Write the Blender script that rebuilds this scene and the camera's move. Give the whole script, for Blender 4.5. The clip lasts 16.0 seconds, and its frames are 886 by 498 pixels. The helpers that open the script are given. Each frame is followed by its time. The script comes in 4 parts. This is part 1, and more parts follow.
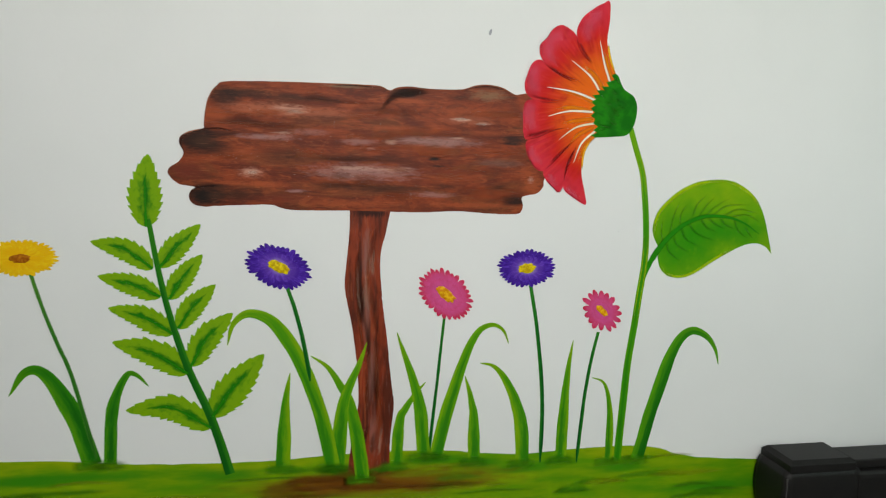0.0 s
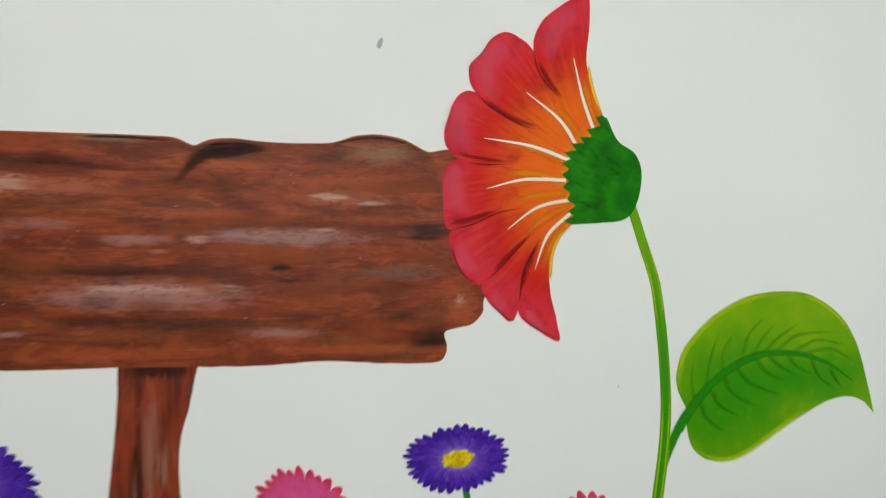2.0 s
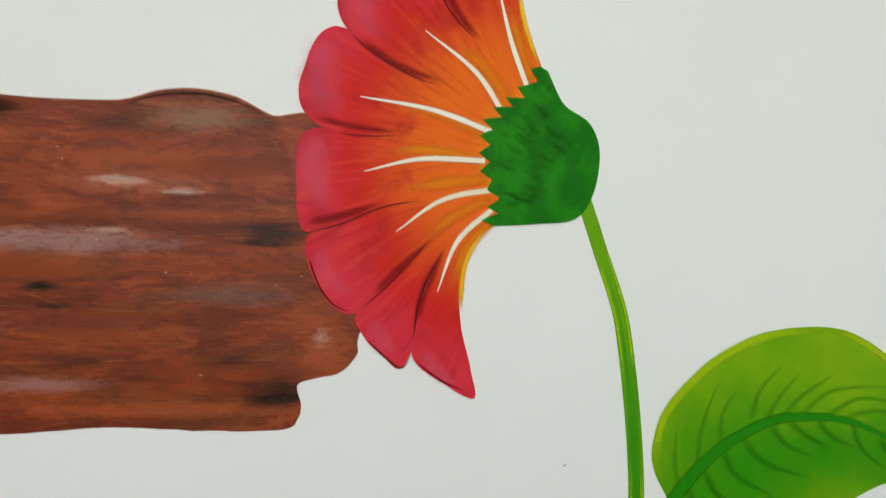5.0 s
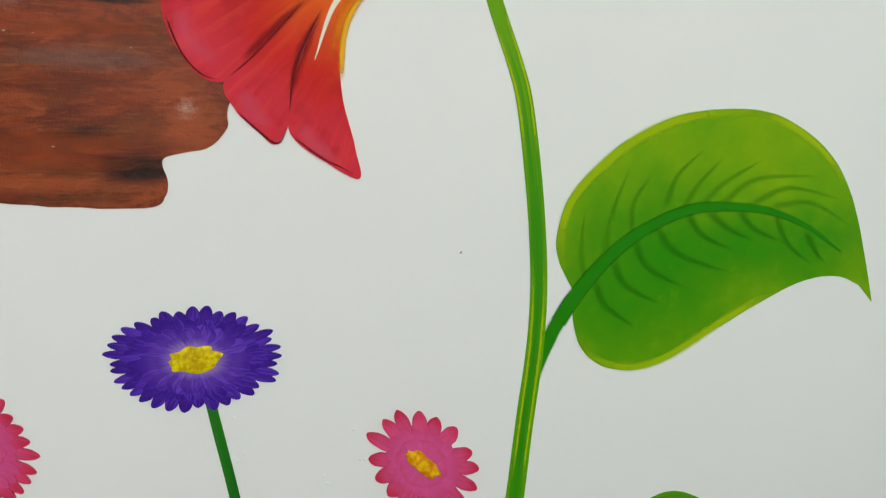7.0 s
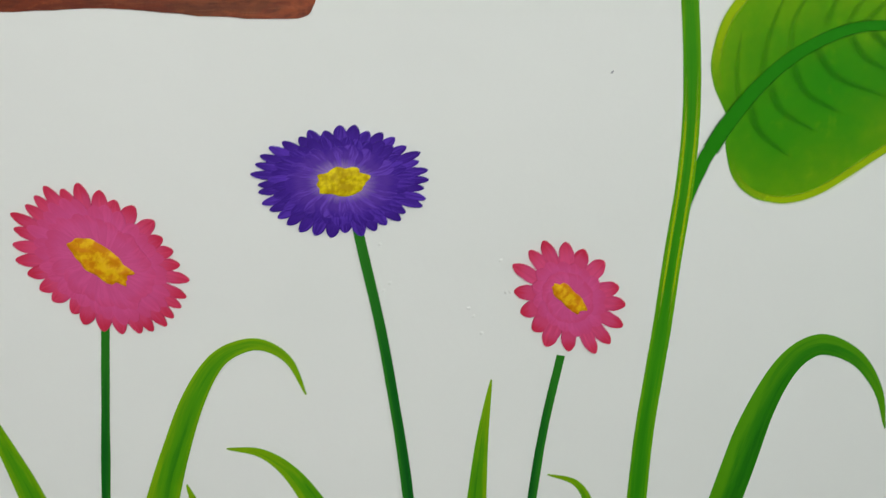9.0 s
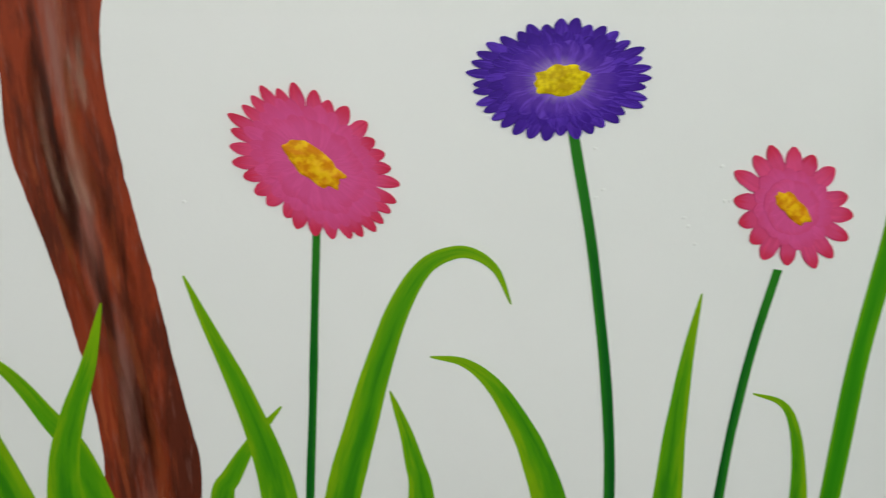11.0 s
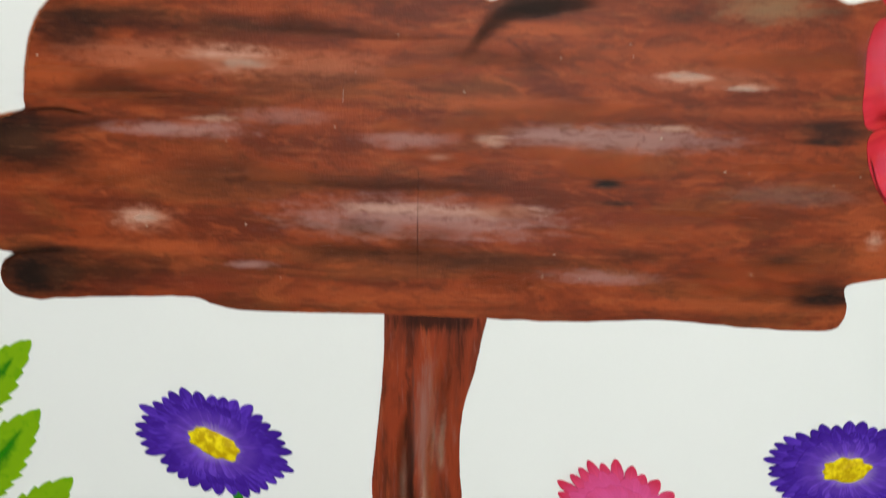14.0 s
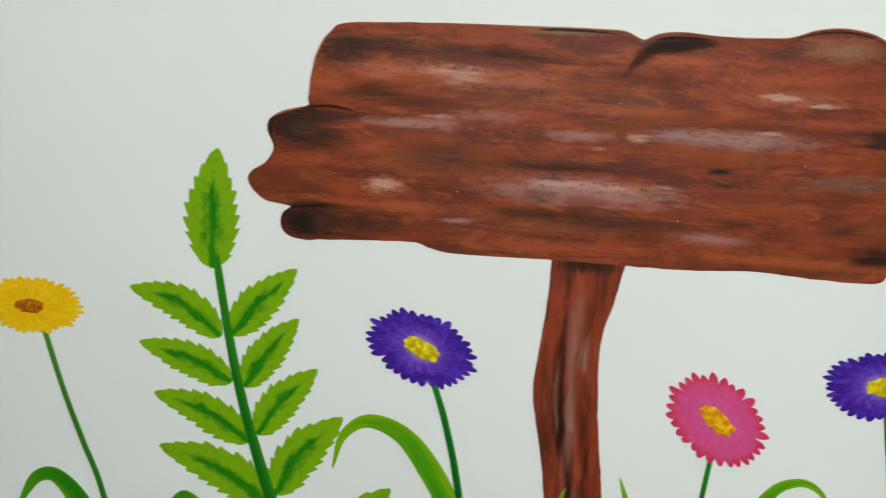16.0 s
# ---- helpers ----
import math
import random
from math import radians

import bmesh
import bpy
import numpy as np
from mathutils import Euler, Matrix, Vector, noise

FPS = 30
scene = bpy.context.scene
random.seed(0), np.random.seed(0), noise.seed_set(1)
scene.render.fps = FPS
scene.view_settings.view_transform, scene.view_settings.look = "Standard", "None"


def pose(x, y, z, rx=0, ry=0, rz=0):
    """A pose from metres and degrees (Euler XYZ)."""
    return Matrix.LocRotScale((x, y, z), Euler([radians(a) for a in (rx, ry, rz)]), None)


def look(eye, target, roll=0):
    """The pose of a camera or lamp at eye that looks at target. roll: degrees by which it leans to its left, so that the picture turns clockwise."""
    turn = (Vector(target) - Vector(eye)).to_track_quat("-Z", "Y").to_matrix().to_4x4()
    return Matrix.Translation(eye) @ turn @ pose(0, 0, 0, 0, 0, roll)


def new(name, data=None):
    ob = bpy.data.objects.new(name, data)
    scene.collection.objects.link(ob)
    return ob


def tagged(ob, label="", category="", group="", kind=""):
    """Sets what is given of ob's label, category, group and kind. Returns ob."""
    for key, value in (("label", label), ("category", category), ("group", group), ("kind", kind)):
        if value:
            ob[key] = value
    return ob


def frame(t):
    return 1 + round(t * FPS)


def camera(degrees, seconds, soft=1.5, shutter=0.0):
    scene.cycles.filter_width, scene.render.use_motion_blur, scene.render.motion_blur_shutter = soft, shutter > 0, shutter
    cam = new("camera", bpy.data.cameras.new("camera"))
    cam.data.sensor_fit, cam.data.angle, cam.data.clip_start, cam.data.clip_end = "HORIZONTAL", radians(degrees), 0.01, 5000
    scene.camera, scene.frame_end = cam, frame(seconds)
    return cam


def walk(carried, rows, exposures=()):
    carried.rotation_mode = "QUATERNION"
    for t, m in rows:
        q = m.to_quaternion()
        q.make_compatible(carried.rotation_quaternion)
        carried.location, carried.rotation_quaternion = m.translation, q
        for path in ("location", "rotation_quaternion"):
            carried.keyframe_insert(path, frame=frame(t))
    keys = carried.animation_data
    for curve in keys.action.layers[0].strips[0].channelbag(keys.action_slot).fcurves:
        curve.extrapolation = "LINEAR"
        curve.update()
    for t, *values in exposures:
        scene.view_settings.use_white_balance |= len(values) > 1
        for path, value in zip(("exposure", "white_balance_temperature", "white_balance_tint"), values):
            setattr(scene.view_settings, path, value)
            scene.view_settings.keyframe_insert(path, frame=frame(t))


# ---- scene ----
cam = camera(64.1, 16.0, soft=1.1, shutter=0.4)
PATH = [
    (0, (-0.374, -1.936, 1.552), (-0.006, 0.011, 1.286), 1.7),
    (0.5, (-0.37, -1.822, 1.539), (0.049, 0.12, 1.308), 2.1),
    (1, (-0.3, -1.609, 1.545), (0.134, 0.335, 1.364), 1.4),
    (1.5, (-0.167, -1.347, 1.56), (0.28, 0.599, 1.441), 1.5),
    (2, (-0.021, -1.095, 1.6), (0.392, 0.861, 1.544), 0.9),
    (2.5, (0.114, -0.89, 1.622), (0.492, 1.074, 1.643), 0.9),
    (3, (0.176, -0.772, 1.677), (0.571, 1.188, 1.735), 1.1),
    (3.2, (0.196, -0.754, 1.687), (0.59, 1.205, 1.754), 1.1),
    (5.3, (0.249, -0.768, 1.569), (0.597, 1.201, 1.513), 1.5),
    (5.5, (0.267, -0.763, 1.557), (0.638, 1.198, 1.436), 1.6),
    (6, (0.32, -0.743, 1.512), (0.705, 1.208, 1.303), 1.6),
    (6.5, (0.359, -0.735, 1.473), (0.709, 1.22, 1.234), 0.6),
    (7, (0.37, -0.737, 1.452), (0.703, 1.215, 1.169), 0.9),
    (7.5, (0.353, -0.749, 1.438), (0.677, 1.198, 1.116), 1.2),
    (8, (0.314, -0.757, 1.404), (0.607, 1.193, 1.072), 1.3),
    (8.5, (0.281, -0.744, 1.344), (0.561, 1.206, 1.0), 0.6),
    (8.7, (0.267, -0.729, 1.319), (0.536, 1.221, 0.969), 0.3),
    (10.8, (0.123, -0.689, 1.261), (0.227, 1.233, 0.718), -0.7),
    (11, (0.102, -0.681, 1.261), (0.17, 1.244, 0.722), -0.8),
    (11.5, (0.037, -0.676, 1.273), (0.027, 1.239, 0.695), -1.2),
    (12, (-0.009, -0.69, 1.287), (-0.037, 1.229, 0.724), -0.5),
    (12.5, (-0.027, -0.707, 1.316), (-0.171, 1.218, 0.796), -0.8),
    (13, (-0.067, -0.731, 1.372), (-0.234, 1.215, 0.938), -0.0),
    (13.5, (-0.119, -0.721, 1.464), (-0.242, 1.237, 1.075), 1.2),
    (14, (-0.189, -0.737, 1.592), (-0.239, 1.233, 1.252), 1.4),
    (14.5, (-0.233, -0.821, 1.651), (-0.213, 1.159, 1.365), 1.3),
    (15, (-0.243, -0.952, 1.646), (-0.255, 1.024, 1.341), 1.9),
    (15.5, (-0.254, -1.032, 1.62), (-0.402, 0.926, 1.243), 2.9),
    (16, (-0.363, -1.056, 1.593), (-0.494, 0.906, 1.229), 3.2),
]
walk(cam, [(t, look(eye, target, roll)) for t, eye, target, roll in PATH],
     exposures=[(0, -0.05, 6500, 10), (3, -0.06, 6500, 10), (6, -0.01, 6500, 10), (8.5, -0.05, 6500, 10), (11, 0.0, 6500, 10), (12.5, 0.06, 6500, 10), (13.2, 0.16, 6500, 10),
                (14, 0.29, 6500, 9.5), (14.5, 0.5, 6450, 9), (15, 0.42, 6400, 8), (15.5, 0.18, 6400, 7), (16, 0.12, 6400, 7)])


# ---- daylight: unseen lamps added behind the viewer and to the right, sky outside ----
world = bpy.data.worlds.new("sky")
scene.world = world
world.use_nodes = True
sky = world.node_tree.nodes.new("ShaderNodeTexSky")
sky.sky_type, sky.sun_disc = "NISHITA", False
sky.sun_elevation, sky.sun_rotation = radians(40), radians(200)
world.node_tree.links.new(sky.outputs[0], world.node_tree.nodes["Background"].inputs[0])
world.node_tree.nodes["Background"].inputs[1].default_value = 0.05


def unseen_lamp(name, m, width, height, power, colour):
    data = bpy.data.lights.new(name, "AREA")
    data.shape, data.size, data.size_y, data.energy, data.color = "RECTANGLE", width, height, power, colour
    ob = new(name, data)
    ob.matrix_world = m
    return ob


# Added out of view; set high to brighten the upper part of the wall.
unseen_lamp("unseen_lamp_south", look((0.1, -3.05, 2.2), (0.1, 0, 2.2)), 2.3, 0.9, 55.5, (1.0, 0.99, 0.94))
# Added out of view; greenish, to tint the right side of the wall.
unseen_lamp("unseen_green_lamp_east", look((3.18, -1.7, 1.75), (0, -1.7, 1.75)), 1.3, 1.2, 11, (0.68, 1.0, 0.86))


# ---- materials ----
class Nodes:
    """A node material of matt or satin paint, put together bit by bit."""

    def __init__(self, name, rough=0.5, spec=0.3, depth=1.25):
        self.mat = bpy.data.materials.new(name)
        self.mat.use_nodes = True
        self.tree = self.mat.node_tree
        self.bsdf = self.tree.nodes["Principled BSDF"]
        self.bsdf.inputs["Roughness"].default_value = rough
        self.bsdf.inputs["Specular IOR Level"].default_value = spec
        self.where, self.spot, self.depth = None, None, depth

    def put(self, socket, value):
        if hasattr(value, "is_output"):
            self.tree.links.new(value, socket)
        elif hasattr(value, "__len__") and len(value) == 3 and socket.type == "RGBA":
            socket.default_value = (*(v ** self.depth for v in value), 1)
        else:
            socket.default_value = value

    def math(self, op, a, b=0.0, clamp=False):
        node = self.tree.nodes.new("ShaderNodeMath")
        node.operation, node.use_clamp = op, clamp
        self.put(node.inputs[0], a)
        self.put(node.inputs[1], b)
        return node.outputs[0]

    def mix(self, fac, a, b):
        node = self.tree.nodes.new("ShaderNodeMix")
        node.data_type = "RGBA"
        self.put(node.inputs[0], fac)
        self.put(node.inputs[6], a)
        self.put(node.inputs[7], b)
        return node.outputs[2]

    def step(self, value, lo, hi, to_lo=0.0, to_hi=1.0):
        node = self.tree.nodes.new("ShaderNodeMapRange")
        node.interpolation_type = "SMOOTHSTEP"
        for socket, v in zip(node.inputs[:5], (value, lo, hi, to_lo, to_hi)):
            self.put(socket, v)
        return node.outputs[0]

    def vec(self, x, y, z):
        node = self.tree.nodes.new("ShaderNodeCombineXYZ")
        for socket, v in zip(node.inputs, (x, y, z)):
            self.put(socket, v)
        return node.outputs[0]

    def split(self, vector):
        node = self.tree.nodes.new("ShaderNodeSeparateXYZ")
        self.put(node.inputs[0], vector)
        return node.outputs

    def place(self):
        """World x and z."""
        if self.where is None:
            out = self.split(self.tree.nodes.new("ShaderNodeNewGeometry").outputs["Position"])
            self.where = out[0], out[2]
        return self.where

    def uv(self):
        """Along and across a stroke of the brush."""
        out = self.split(self.tree.nodes.new("ShaderNodeTexCoord").outputs["UV"])
        return out[0], out[1]

    def noise(self, vector, scale=1.0, detail=4.0, rough=0.6, warp=0.0):
        node = self.tree.nodes.new("ShaderNodeTexNoise")
        self.put(node.inputs["Vector"], vector)
        node.inputs["Scale"].default_value, node.inputs["Detail"].default_value = scale, detail
        node.inputs["Roughness"].default_value, node.inputs["Distortion"].default_value = rough, warp
        return node.outputs["Fac"]

    def streaks(self, sx, sz, detail=4.0, rough=0.6, seed=0.0, warp=0.0):
        x, z = self.place()
        return self.noise(self.vec(self.math("MULTIPLY", x, sx), seed, self.math("MULTIPLY", z, sz)), 1.0, detail, rough, warp)

    def own(self):
        return self.tree.nodes.new("ShaderNodeObjectInfo").outputs["Random"]

    def dab(self, cx, cz, rx, rz, soft=0.6, rag=0.9, grain=None):
        """A dab of paint round (cx, cz), its edge broken up by the grain of the brush."""
        if self.spot is None:
            self.spot = self.tree.nodes.new("ShaderNodeNewGeometry").outputs["Position"]
        near = self.tree.nodes.new("ShaderNodeVectorMath")
        near.operation = "MULTIPLY_ADD"
        self.put(near.inputs[0], self.spot)
        near.inputs[1].default_value, near.inputs[2].default_value = (1 / rx, 0, 1 / rz), (-cx / rx, 0, -cz / rz)
        far = self.tree.nodes.new("ShaderNodeVectorMath")
        far.operation = "LENGTH"
        self.put(far.inputs[0], near.outputs[0])
        d = far.outputs["Value"]
        if grain is not None:
            d = self.math("ADD", d, self.math("MULTIPLY", self.math("SUBTRACT", grain, 0.5), rag * 2))
        return self.step(d, 1.0 + soft * 0.3, 1.0 - soft, 0.0, 1.0)

    def bump(self, height, strength=0.2, distance=0.001):
        node = self.tree.nodes.new("ShaderNodeBump")
        node.inputs["Strength"].default_value, node.inputs["Distance"].default_value = strength, distance
        self.put(node.inputs["Height"], height)
        self.tree.links.new(node.outputs[0], self.bsdf.inputs["Normal"])

    def feather(self, soft=0.6, rag=0.7, strength=1.0, ends=True):
        """The stroke thins out to nothing at its sides and ends, as a dry brush leaves it."""
        u, v = self.uv()
        hair = self.noise(self.vec(self.math("MULTIPLY", u, 5.0), self.math("MULTIPLY", v, 6.0), self.math("MULTIPLY", self.own(), 70.0)), 1.0, 7, 0.7)
        edge = self.math("ADD", self.math("ABSOLUTE", v), self.math("MULTIPLY", self.math("SUBTRACT", hair, 0.5), rag))
        a = self.step(edge, 0.95, 0.95 - soft)
        if ends:
            a = self.math("MULTIPLY", a, self.math("MULTIPLY", self.step(u, 0.0, 0.2), self.step(u, 1.0, 0.65)))
        self.put(self.bsdf.inputs["Alpha"], self.math("MULTIPLY", a, strength))

    def done(self, colour):
        self.put(self.bsdf.inputs["Base Color"], colour)
        return self.mat


def wall_paint():
    n = Nodes("white_wall_paint", 0.6, 0.2, 1.0)
    cloud = n.streaks(1.3, 1.3, 3, 0.6, 3.1)
    fine = n.streaks(60, 60, 3, 0.6)
    c = n.mix(n.step(cloud, 0.3, 0.7), (0.775, 0.785, 0.780), (0.81, 0.815, 0.812))
    c = n.mix(n.math("MULTIPLY", n.step(n.streaks(9, 5, 4, 0.7, 8), 0.62, 0.8), 0.25), c, (0.745, 0.75, 0.735))
    n.bump(n.math("ADD", fine, n.math("MULTIPLY", n.streaks(14, 7, 2, 0.5, 5), 2.0)), 0.18, 0.0012)
    return n.done(c)


def plain(name, colour, rough=0.6, spec=0.3, vary=0.12, scale=6.0, bump=0.1):
    n = Nodes(name, rough, spec, 1.0)
    spots = n.noise(n.tree.nodes.new("ShaderNodeTexCoord").outputs["Object"], scale, 5)
    fine = n.noise(n.tree.nodes.new("ShaderNodeTexCoord").outputs["Object"], scale * 30, 2)
    n.bump(fine, bump, 0.001)
    return n.done(n.mix(spots, [v * (1 - vary) for v in colour], [min(1, v * (1 + vary)) for v in colour]))


def board_paint():
    """Scumbled browns: hot sienna dragged over umber, pale and mauve lights, nearly black plank ends."""
    n = Nodes("painted_plank", 0.42, 0.14)
    broad = n.streaks(5.0, 17, 7, 0.66, 9.0, 0.9)
    patch = n.streaks(13, 42, 7, 0.68, 15.0, 1.1)
    drag = n.streaks(13, 150, 6, 0.72, 4.0, 0.3)
    hair = n.streaks(30, 420, 4, 0.65, 11.0)
    mottle = n.streaks(42, 120, 7, 0.75, 21.0, 0.5)
    tooth = n.streaks(430, 170, 3, 0.6, 2.0)
    c = n.mix(n.step(broad, 0.40, 0.56), (0.195, 0.044, 0.018), (0.335, 0.080, 0.026))
    c = n.mix(n.math("MULTIPLY", n.step(n.streaks(3.4, 15, 7, 0.68, 31.0, 0.5), 0.50, 0.60), 0.50), c, (0.22, 0.085, 0.030))
    c = n.mix(n.math("MULTIPLY", n.step(patch, 0.50, 0.60), 0.50), c, (0.150, 0.040, 0.018))
    c = n.mix(n.math("MULTIPLY", n.step(patch, 0.45, 0.37), 0.50), c, (0.45, 0.125, 0.042))
    c = n.mix(n.math("MULTIPLY", n.step(drag, 0.54, 0.64), 0.26), c, (0.48, 0.165, 0.066))
    c = n.mix(n.math("MULTIPLY", n.step(drag, 0.45, 0.37), 0.18), c, (0.17, 0.044, 0.020))
    rough_edge = n.math("ADD", n.math("MULTIPLY", drag, 0.4), n.math("MULTIPLY", mottle, 0.6))

    def lay(tone, dabs, soft=0.95, rag=1.3, over=1.0):
        nonlocal c
        for cx, cz, rx, rz, much in dabs:
            c = n.mix(n.math("MULTIPLY", n.dab(cx, cz, rx * 1.15, rz * 1.25, soft, rag, rough_edge), much * over), c, tone)

    lay((0.48, 0.130, 0.045), ((-0.61, 1.636, 0.049, 0.012, 0.7), (-0.507, 1.458, 0.102, 0.008, 0.6), (-0.564, 1.534, 0.084, 0.017, 0.6), (-0.149, 1.617, 0.089, 0.008, 0.65), (-0.12, 1.691, 0.072, 0.007, 0.6),
                                (-0.275, 1.412, 0.125, 0.009, 0.5), (0.04, 1.671, 0.111, 0.008, 0.5), (0.109, 1.613, 0.087, 0.007, 0.5), (0.081, 1.412, 0.116, 0.009, 0.6), (0.224, 1.51, 0.044, 0.022, 0.5), (0.245, 1.472, 0.034, 0.026, 0.7)))
    lay((0.23, 0.048, 0.026), ((-0.689, 1.489, 0.047, 0.026, 0.8), (-0.483, 1.423, 0.108, 0.015, 0.6), (-0.218, 1.643, 0.036, 0.007, 0.5), (-0.111, 1.473, 0.062, 0.007, 0.5), (-0.014, 1.501, 0.097, 0.01, 0.6)))
    lay((0.058, 0.021, 0.011), ((-0.436, 1.687, 0.07, 0.01, 0.6), (-0.557, 1.619, 0.062, 0.006, 0.6), (-0.455, 1.541, 0.064, 0.023, 0.55), (-0.568, 1.432, 0.086, 0.018, 0.75), (-0.277, 1.533, 0.135, 0.010, 0.6),
                                (-0.168, 1.453, 0.133, 0.011, 0.65), (-0.309, 1.458, 0.045, 0.01, 0.55), (-0.339, 1.687, 0.088, 0.009, 0.45), (-0.003, 1.463, 0.044, 0.008, 0.7), (0.144, 1.461, 0.031, 0.008, 0.8),
                                (0.021, 1.706, 0.023, 0.008, 0.7), (0.173, 1.714, 0.026, 0.006, 0.7), (0.152, 1.665, 0.052, 0.009, 0.4)))
    lay((0.028, 0.014, 0.010), ((-0.592, 1.683, 0.045, 0.024, 0.8), (-0.534, 1.693, 0.06, 0.011, 0.7), (-0.668, 1.570, 0.060, 0.032, 0.95), (-0.630, 1.552, 0.060, 0.020, 0.75), (-0.612, 1.588, 0.06, 0.011, 0.7),
                                (-0.648, 1.424, 0.052, 0.030, 1.0), (-0.619, 1.451, 0.06, 0.006, 0.7), (-0.125, 1.711, 0.05, 0.012, 0.9), (0.184, 1.597, 0.042, 0.011, 0.85), (0.177, 1.586, 0.03, 0.004, 0.9),
                                (-0.04, 1.538, 0.018, 0.006, 1.0), (-0.028, 1.518, 0.02, 0.003, 0.8), (0.192, 1.428, 0.042, 0.015, 1.0)), 0.75, 0.9)
    lay((0.125, 0.052, 0.026), ((-0.648, 1.566, 0.034, 0.014, 0.65), (-0.620, 1.426, 0.022, 0.010, 0.5)))
    lay((0.52, 0.190, 0.105), ((-0.486, 1.655, 0.108, 0.016, 0.8), (-0.528, 1.488, 0.038, 0.013, 0.6), (-0.347, 1.652, 0.08, 0.013, 0.6), (0.055, 1.644, 0.073, 0.01, 0.5)), 0.9, 1.5)
    lay((0.44, 0.255, 0.235), ((-0.487, 1.583, 0.071, 0.007, 0.8), (-0.413, 1.442, 0.025, 0.004, 0.7), (-0.235, 1.496, 0.131, 0.019, 0.85), (-0.245, 1.578, 0.044, 0.008, 0.6), (-0.099, 1.585, 0.052, 0.01, 0.7),
                              (-0.01, 1.584, 0.091, 0.012, 0.75), (-0.375, 1.599, 0.049, 0.007, 0.4), (-0.042, 1.439, 0.054, 0.007, 0.6)), 0.9, 1.6)
    lay((0.25, 0.155, 0.13), ((0.147, 1.531, 0.066, 0.011, 0.5), (-0.30, 1.484, 0.06, 0.006, 0.25)), 0.9, 1.6)
    lay((0.66, 0.42, 0.335), ((-0.428, 1.657, 0.046, 0.009, 0.8), (-0.528, 1.49, 0.025, 0.009, 0.8), (-0.45, 1.595, 0.025, 0.003, 0.7), (-0.264, 1.507, 0.057, 0.005, 0.6), (-0.166, 1.505, 0.062, 0.005, 0.6),
                             (-0.16, 1.58, 0.015, 0.008, 0.7), (-0.216, 1.561, 0.014, 0.003, 0.8), (0.029, 1.646, 0.025, 0.005, 0.8), (0.098, 1.639, 0.018, 0.004, 0.7), (0.024, 1.596, 0.026, 0.003, 0.7), (0.239, 1.486, 0.009, 0.007, 0.7)), 1.0, 2.1, 0.85)
    lay((0.30, 0.19, 0.11), ((-0.28, 1.722, 0.056, 0.004, 0.8), (0.109, 1.715, 0.051, 0.014, 0.8)), 0.9, 1.5)
    c = n.mix(n.math("MULTIPLY", n.step(mottle, 0.52, 0.62), 0.30), c, (0.12, 0.042, 0.020))
    c = n.mix(n.math("MULTIPLY", n.step(hair, 0.56, 0.70), 0.18), c, (0.60, 0.27, 0.14))
    c = n.mix(n.math("MULTIPLY", n.math("MULTIPLY", n.step(tooth, 0.60, 0.68), n.step(broad, 0.42, 0.52)), 0.28), c, (0.10, 0.034, 0.018))
    n.bump(n.math("ADD", drag, n.math("MULTIPLY", tooth, 0.6)), 0.4, 0.0012)
    return n.done(c)


def post_paint():
    n = Nodes("painted_post", 0.42, 0.14)
    long = n.streaks(60, 7.0, 7, 0.7, 1.0, 0.5)
    short = n.streaks(150, 16, 6, 0.7, 7.0, 0.3)
    broad = n.streaks(24, 5, 5, 0.6, 2.0, 0.4)
    c = n.mix(n.step(broad, 0.40, 0.58), (0.155, 0.042, 0.023), (0.33, 0.072, 0.030))
    c = n.mix(n.math("MULTIPLY", n.step(long, 0.53, 0.64), 0.58), c, (0.075, 0.022, 0.012))
    c = n.mix(n.math("MULTIPLY", n.step(long, 0.45, 0.37), 0.45), c, (0.44, 0.125, 0.050))
    c = n.mix(n.math("MULTIPLY", n.step(short, 0.55, 0.66), 0.34), c, (0.32, 0.17, 0.14))
    c = n.mix(n.math("MULTIPLY", n.step(short, 0.44, 0.37), 0.35), c, (0.12, 0.032, 0.016))
    for cx, cz, rx, rz, much in ((-0.222, 1.26, 0.014, 0.085, 0.75), (-0.219, 1.10, 0.012, 0.10, 0.6), (-0.204, 0.93, 0.010, 0.10, 0.6), (-0.196, 0.76, 0.012, 0.07, 0.5)):
        c = n.mix(n.math("MULTIPLY", n.dab(cx, cz, rx, rz, 0.8, 1.4, short), much), c, (0.36, 0.20, 0.17))
    for cx, cz, rx, rz, much in ((-0.214, 1.387, 0.055, 0.014, 0.9), (-0.240, 1.225, 0.007, 0.09, 0.75), (-0.235, 1.13, 0.010, 0.08, 0.8), (-0.212, 1.01, 0.007, 0.10, 0.7), (-0.186, 0.90, 0.006, 0.08, 0.7)):
        c = n.mix(n.math("MULTIPLY", n.dab(cx, cz, rx, rz, 0.7, 1.2, short), much), c, (0.045, 0.016, 0.010))
    n.bump(short, 0.4, 0.0012)
    return n.done(c)


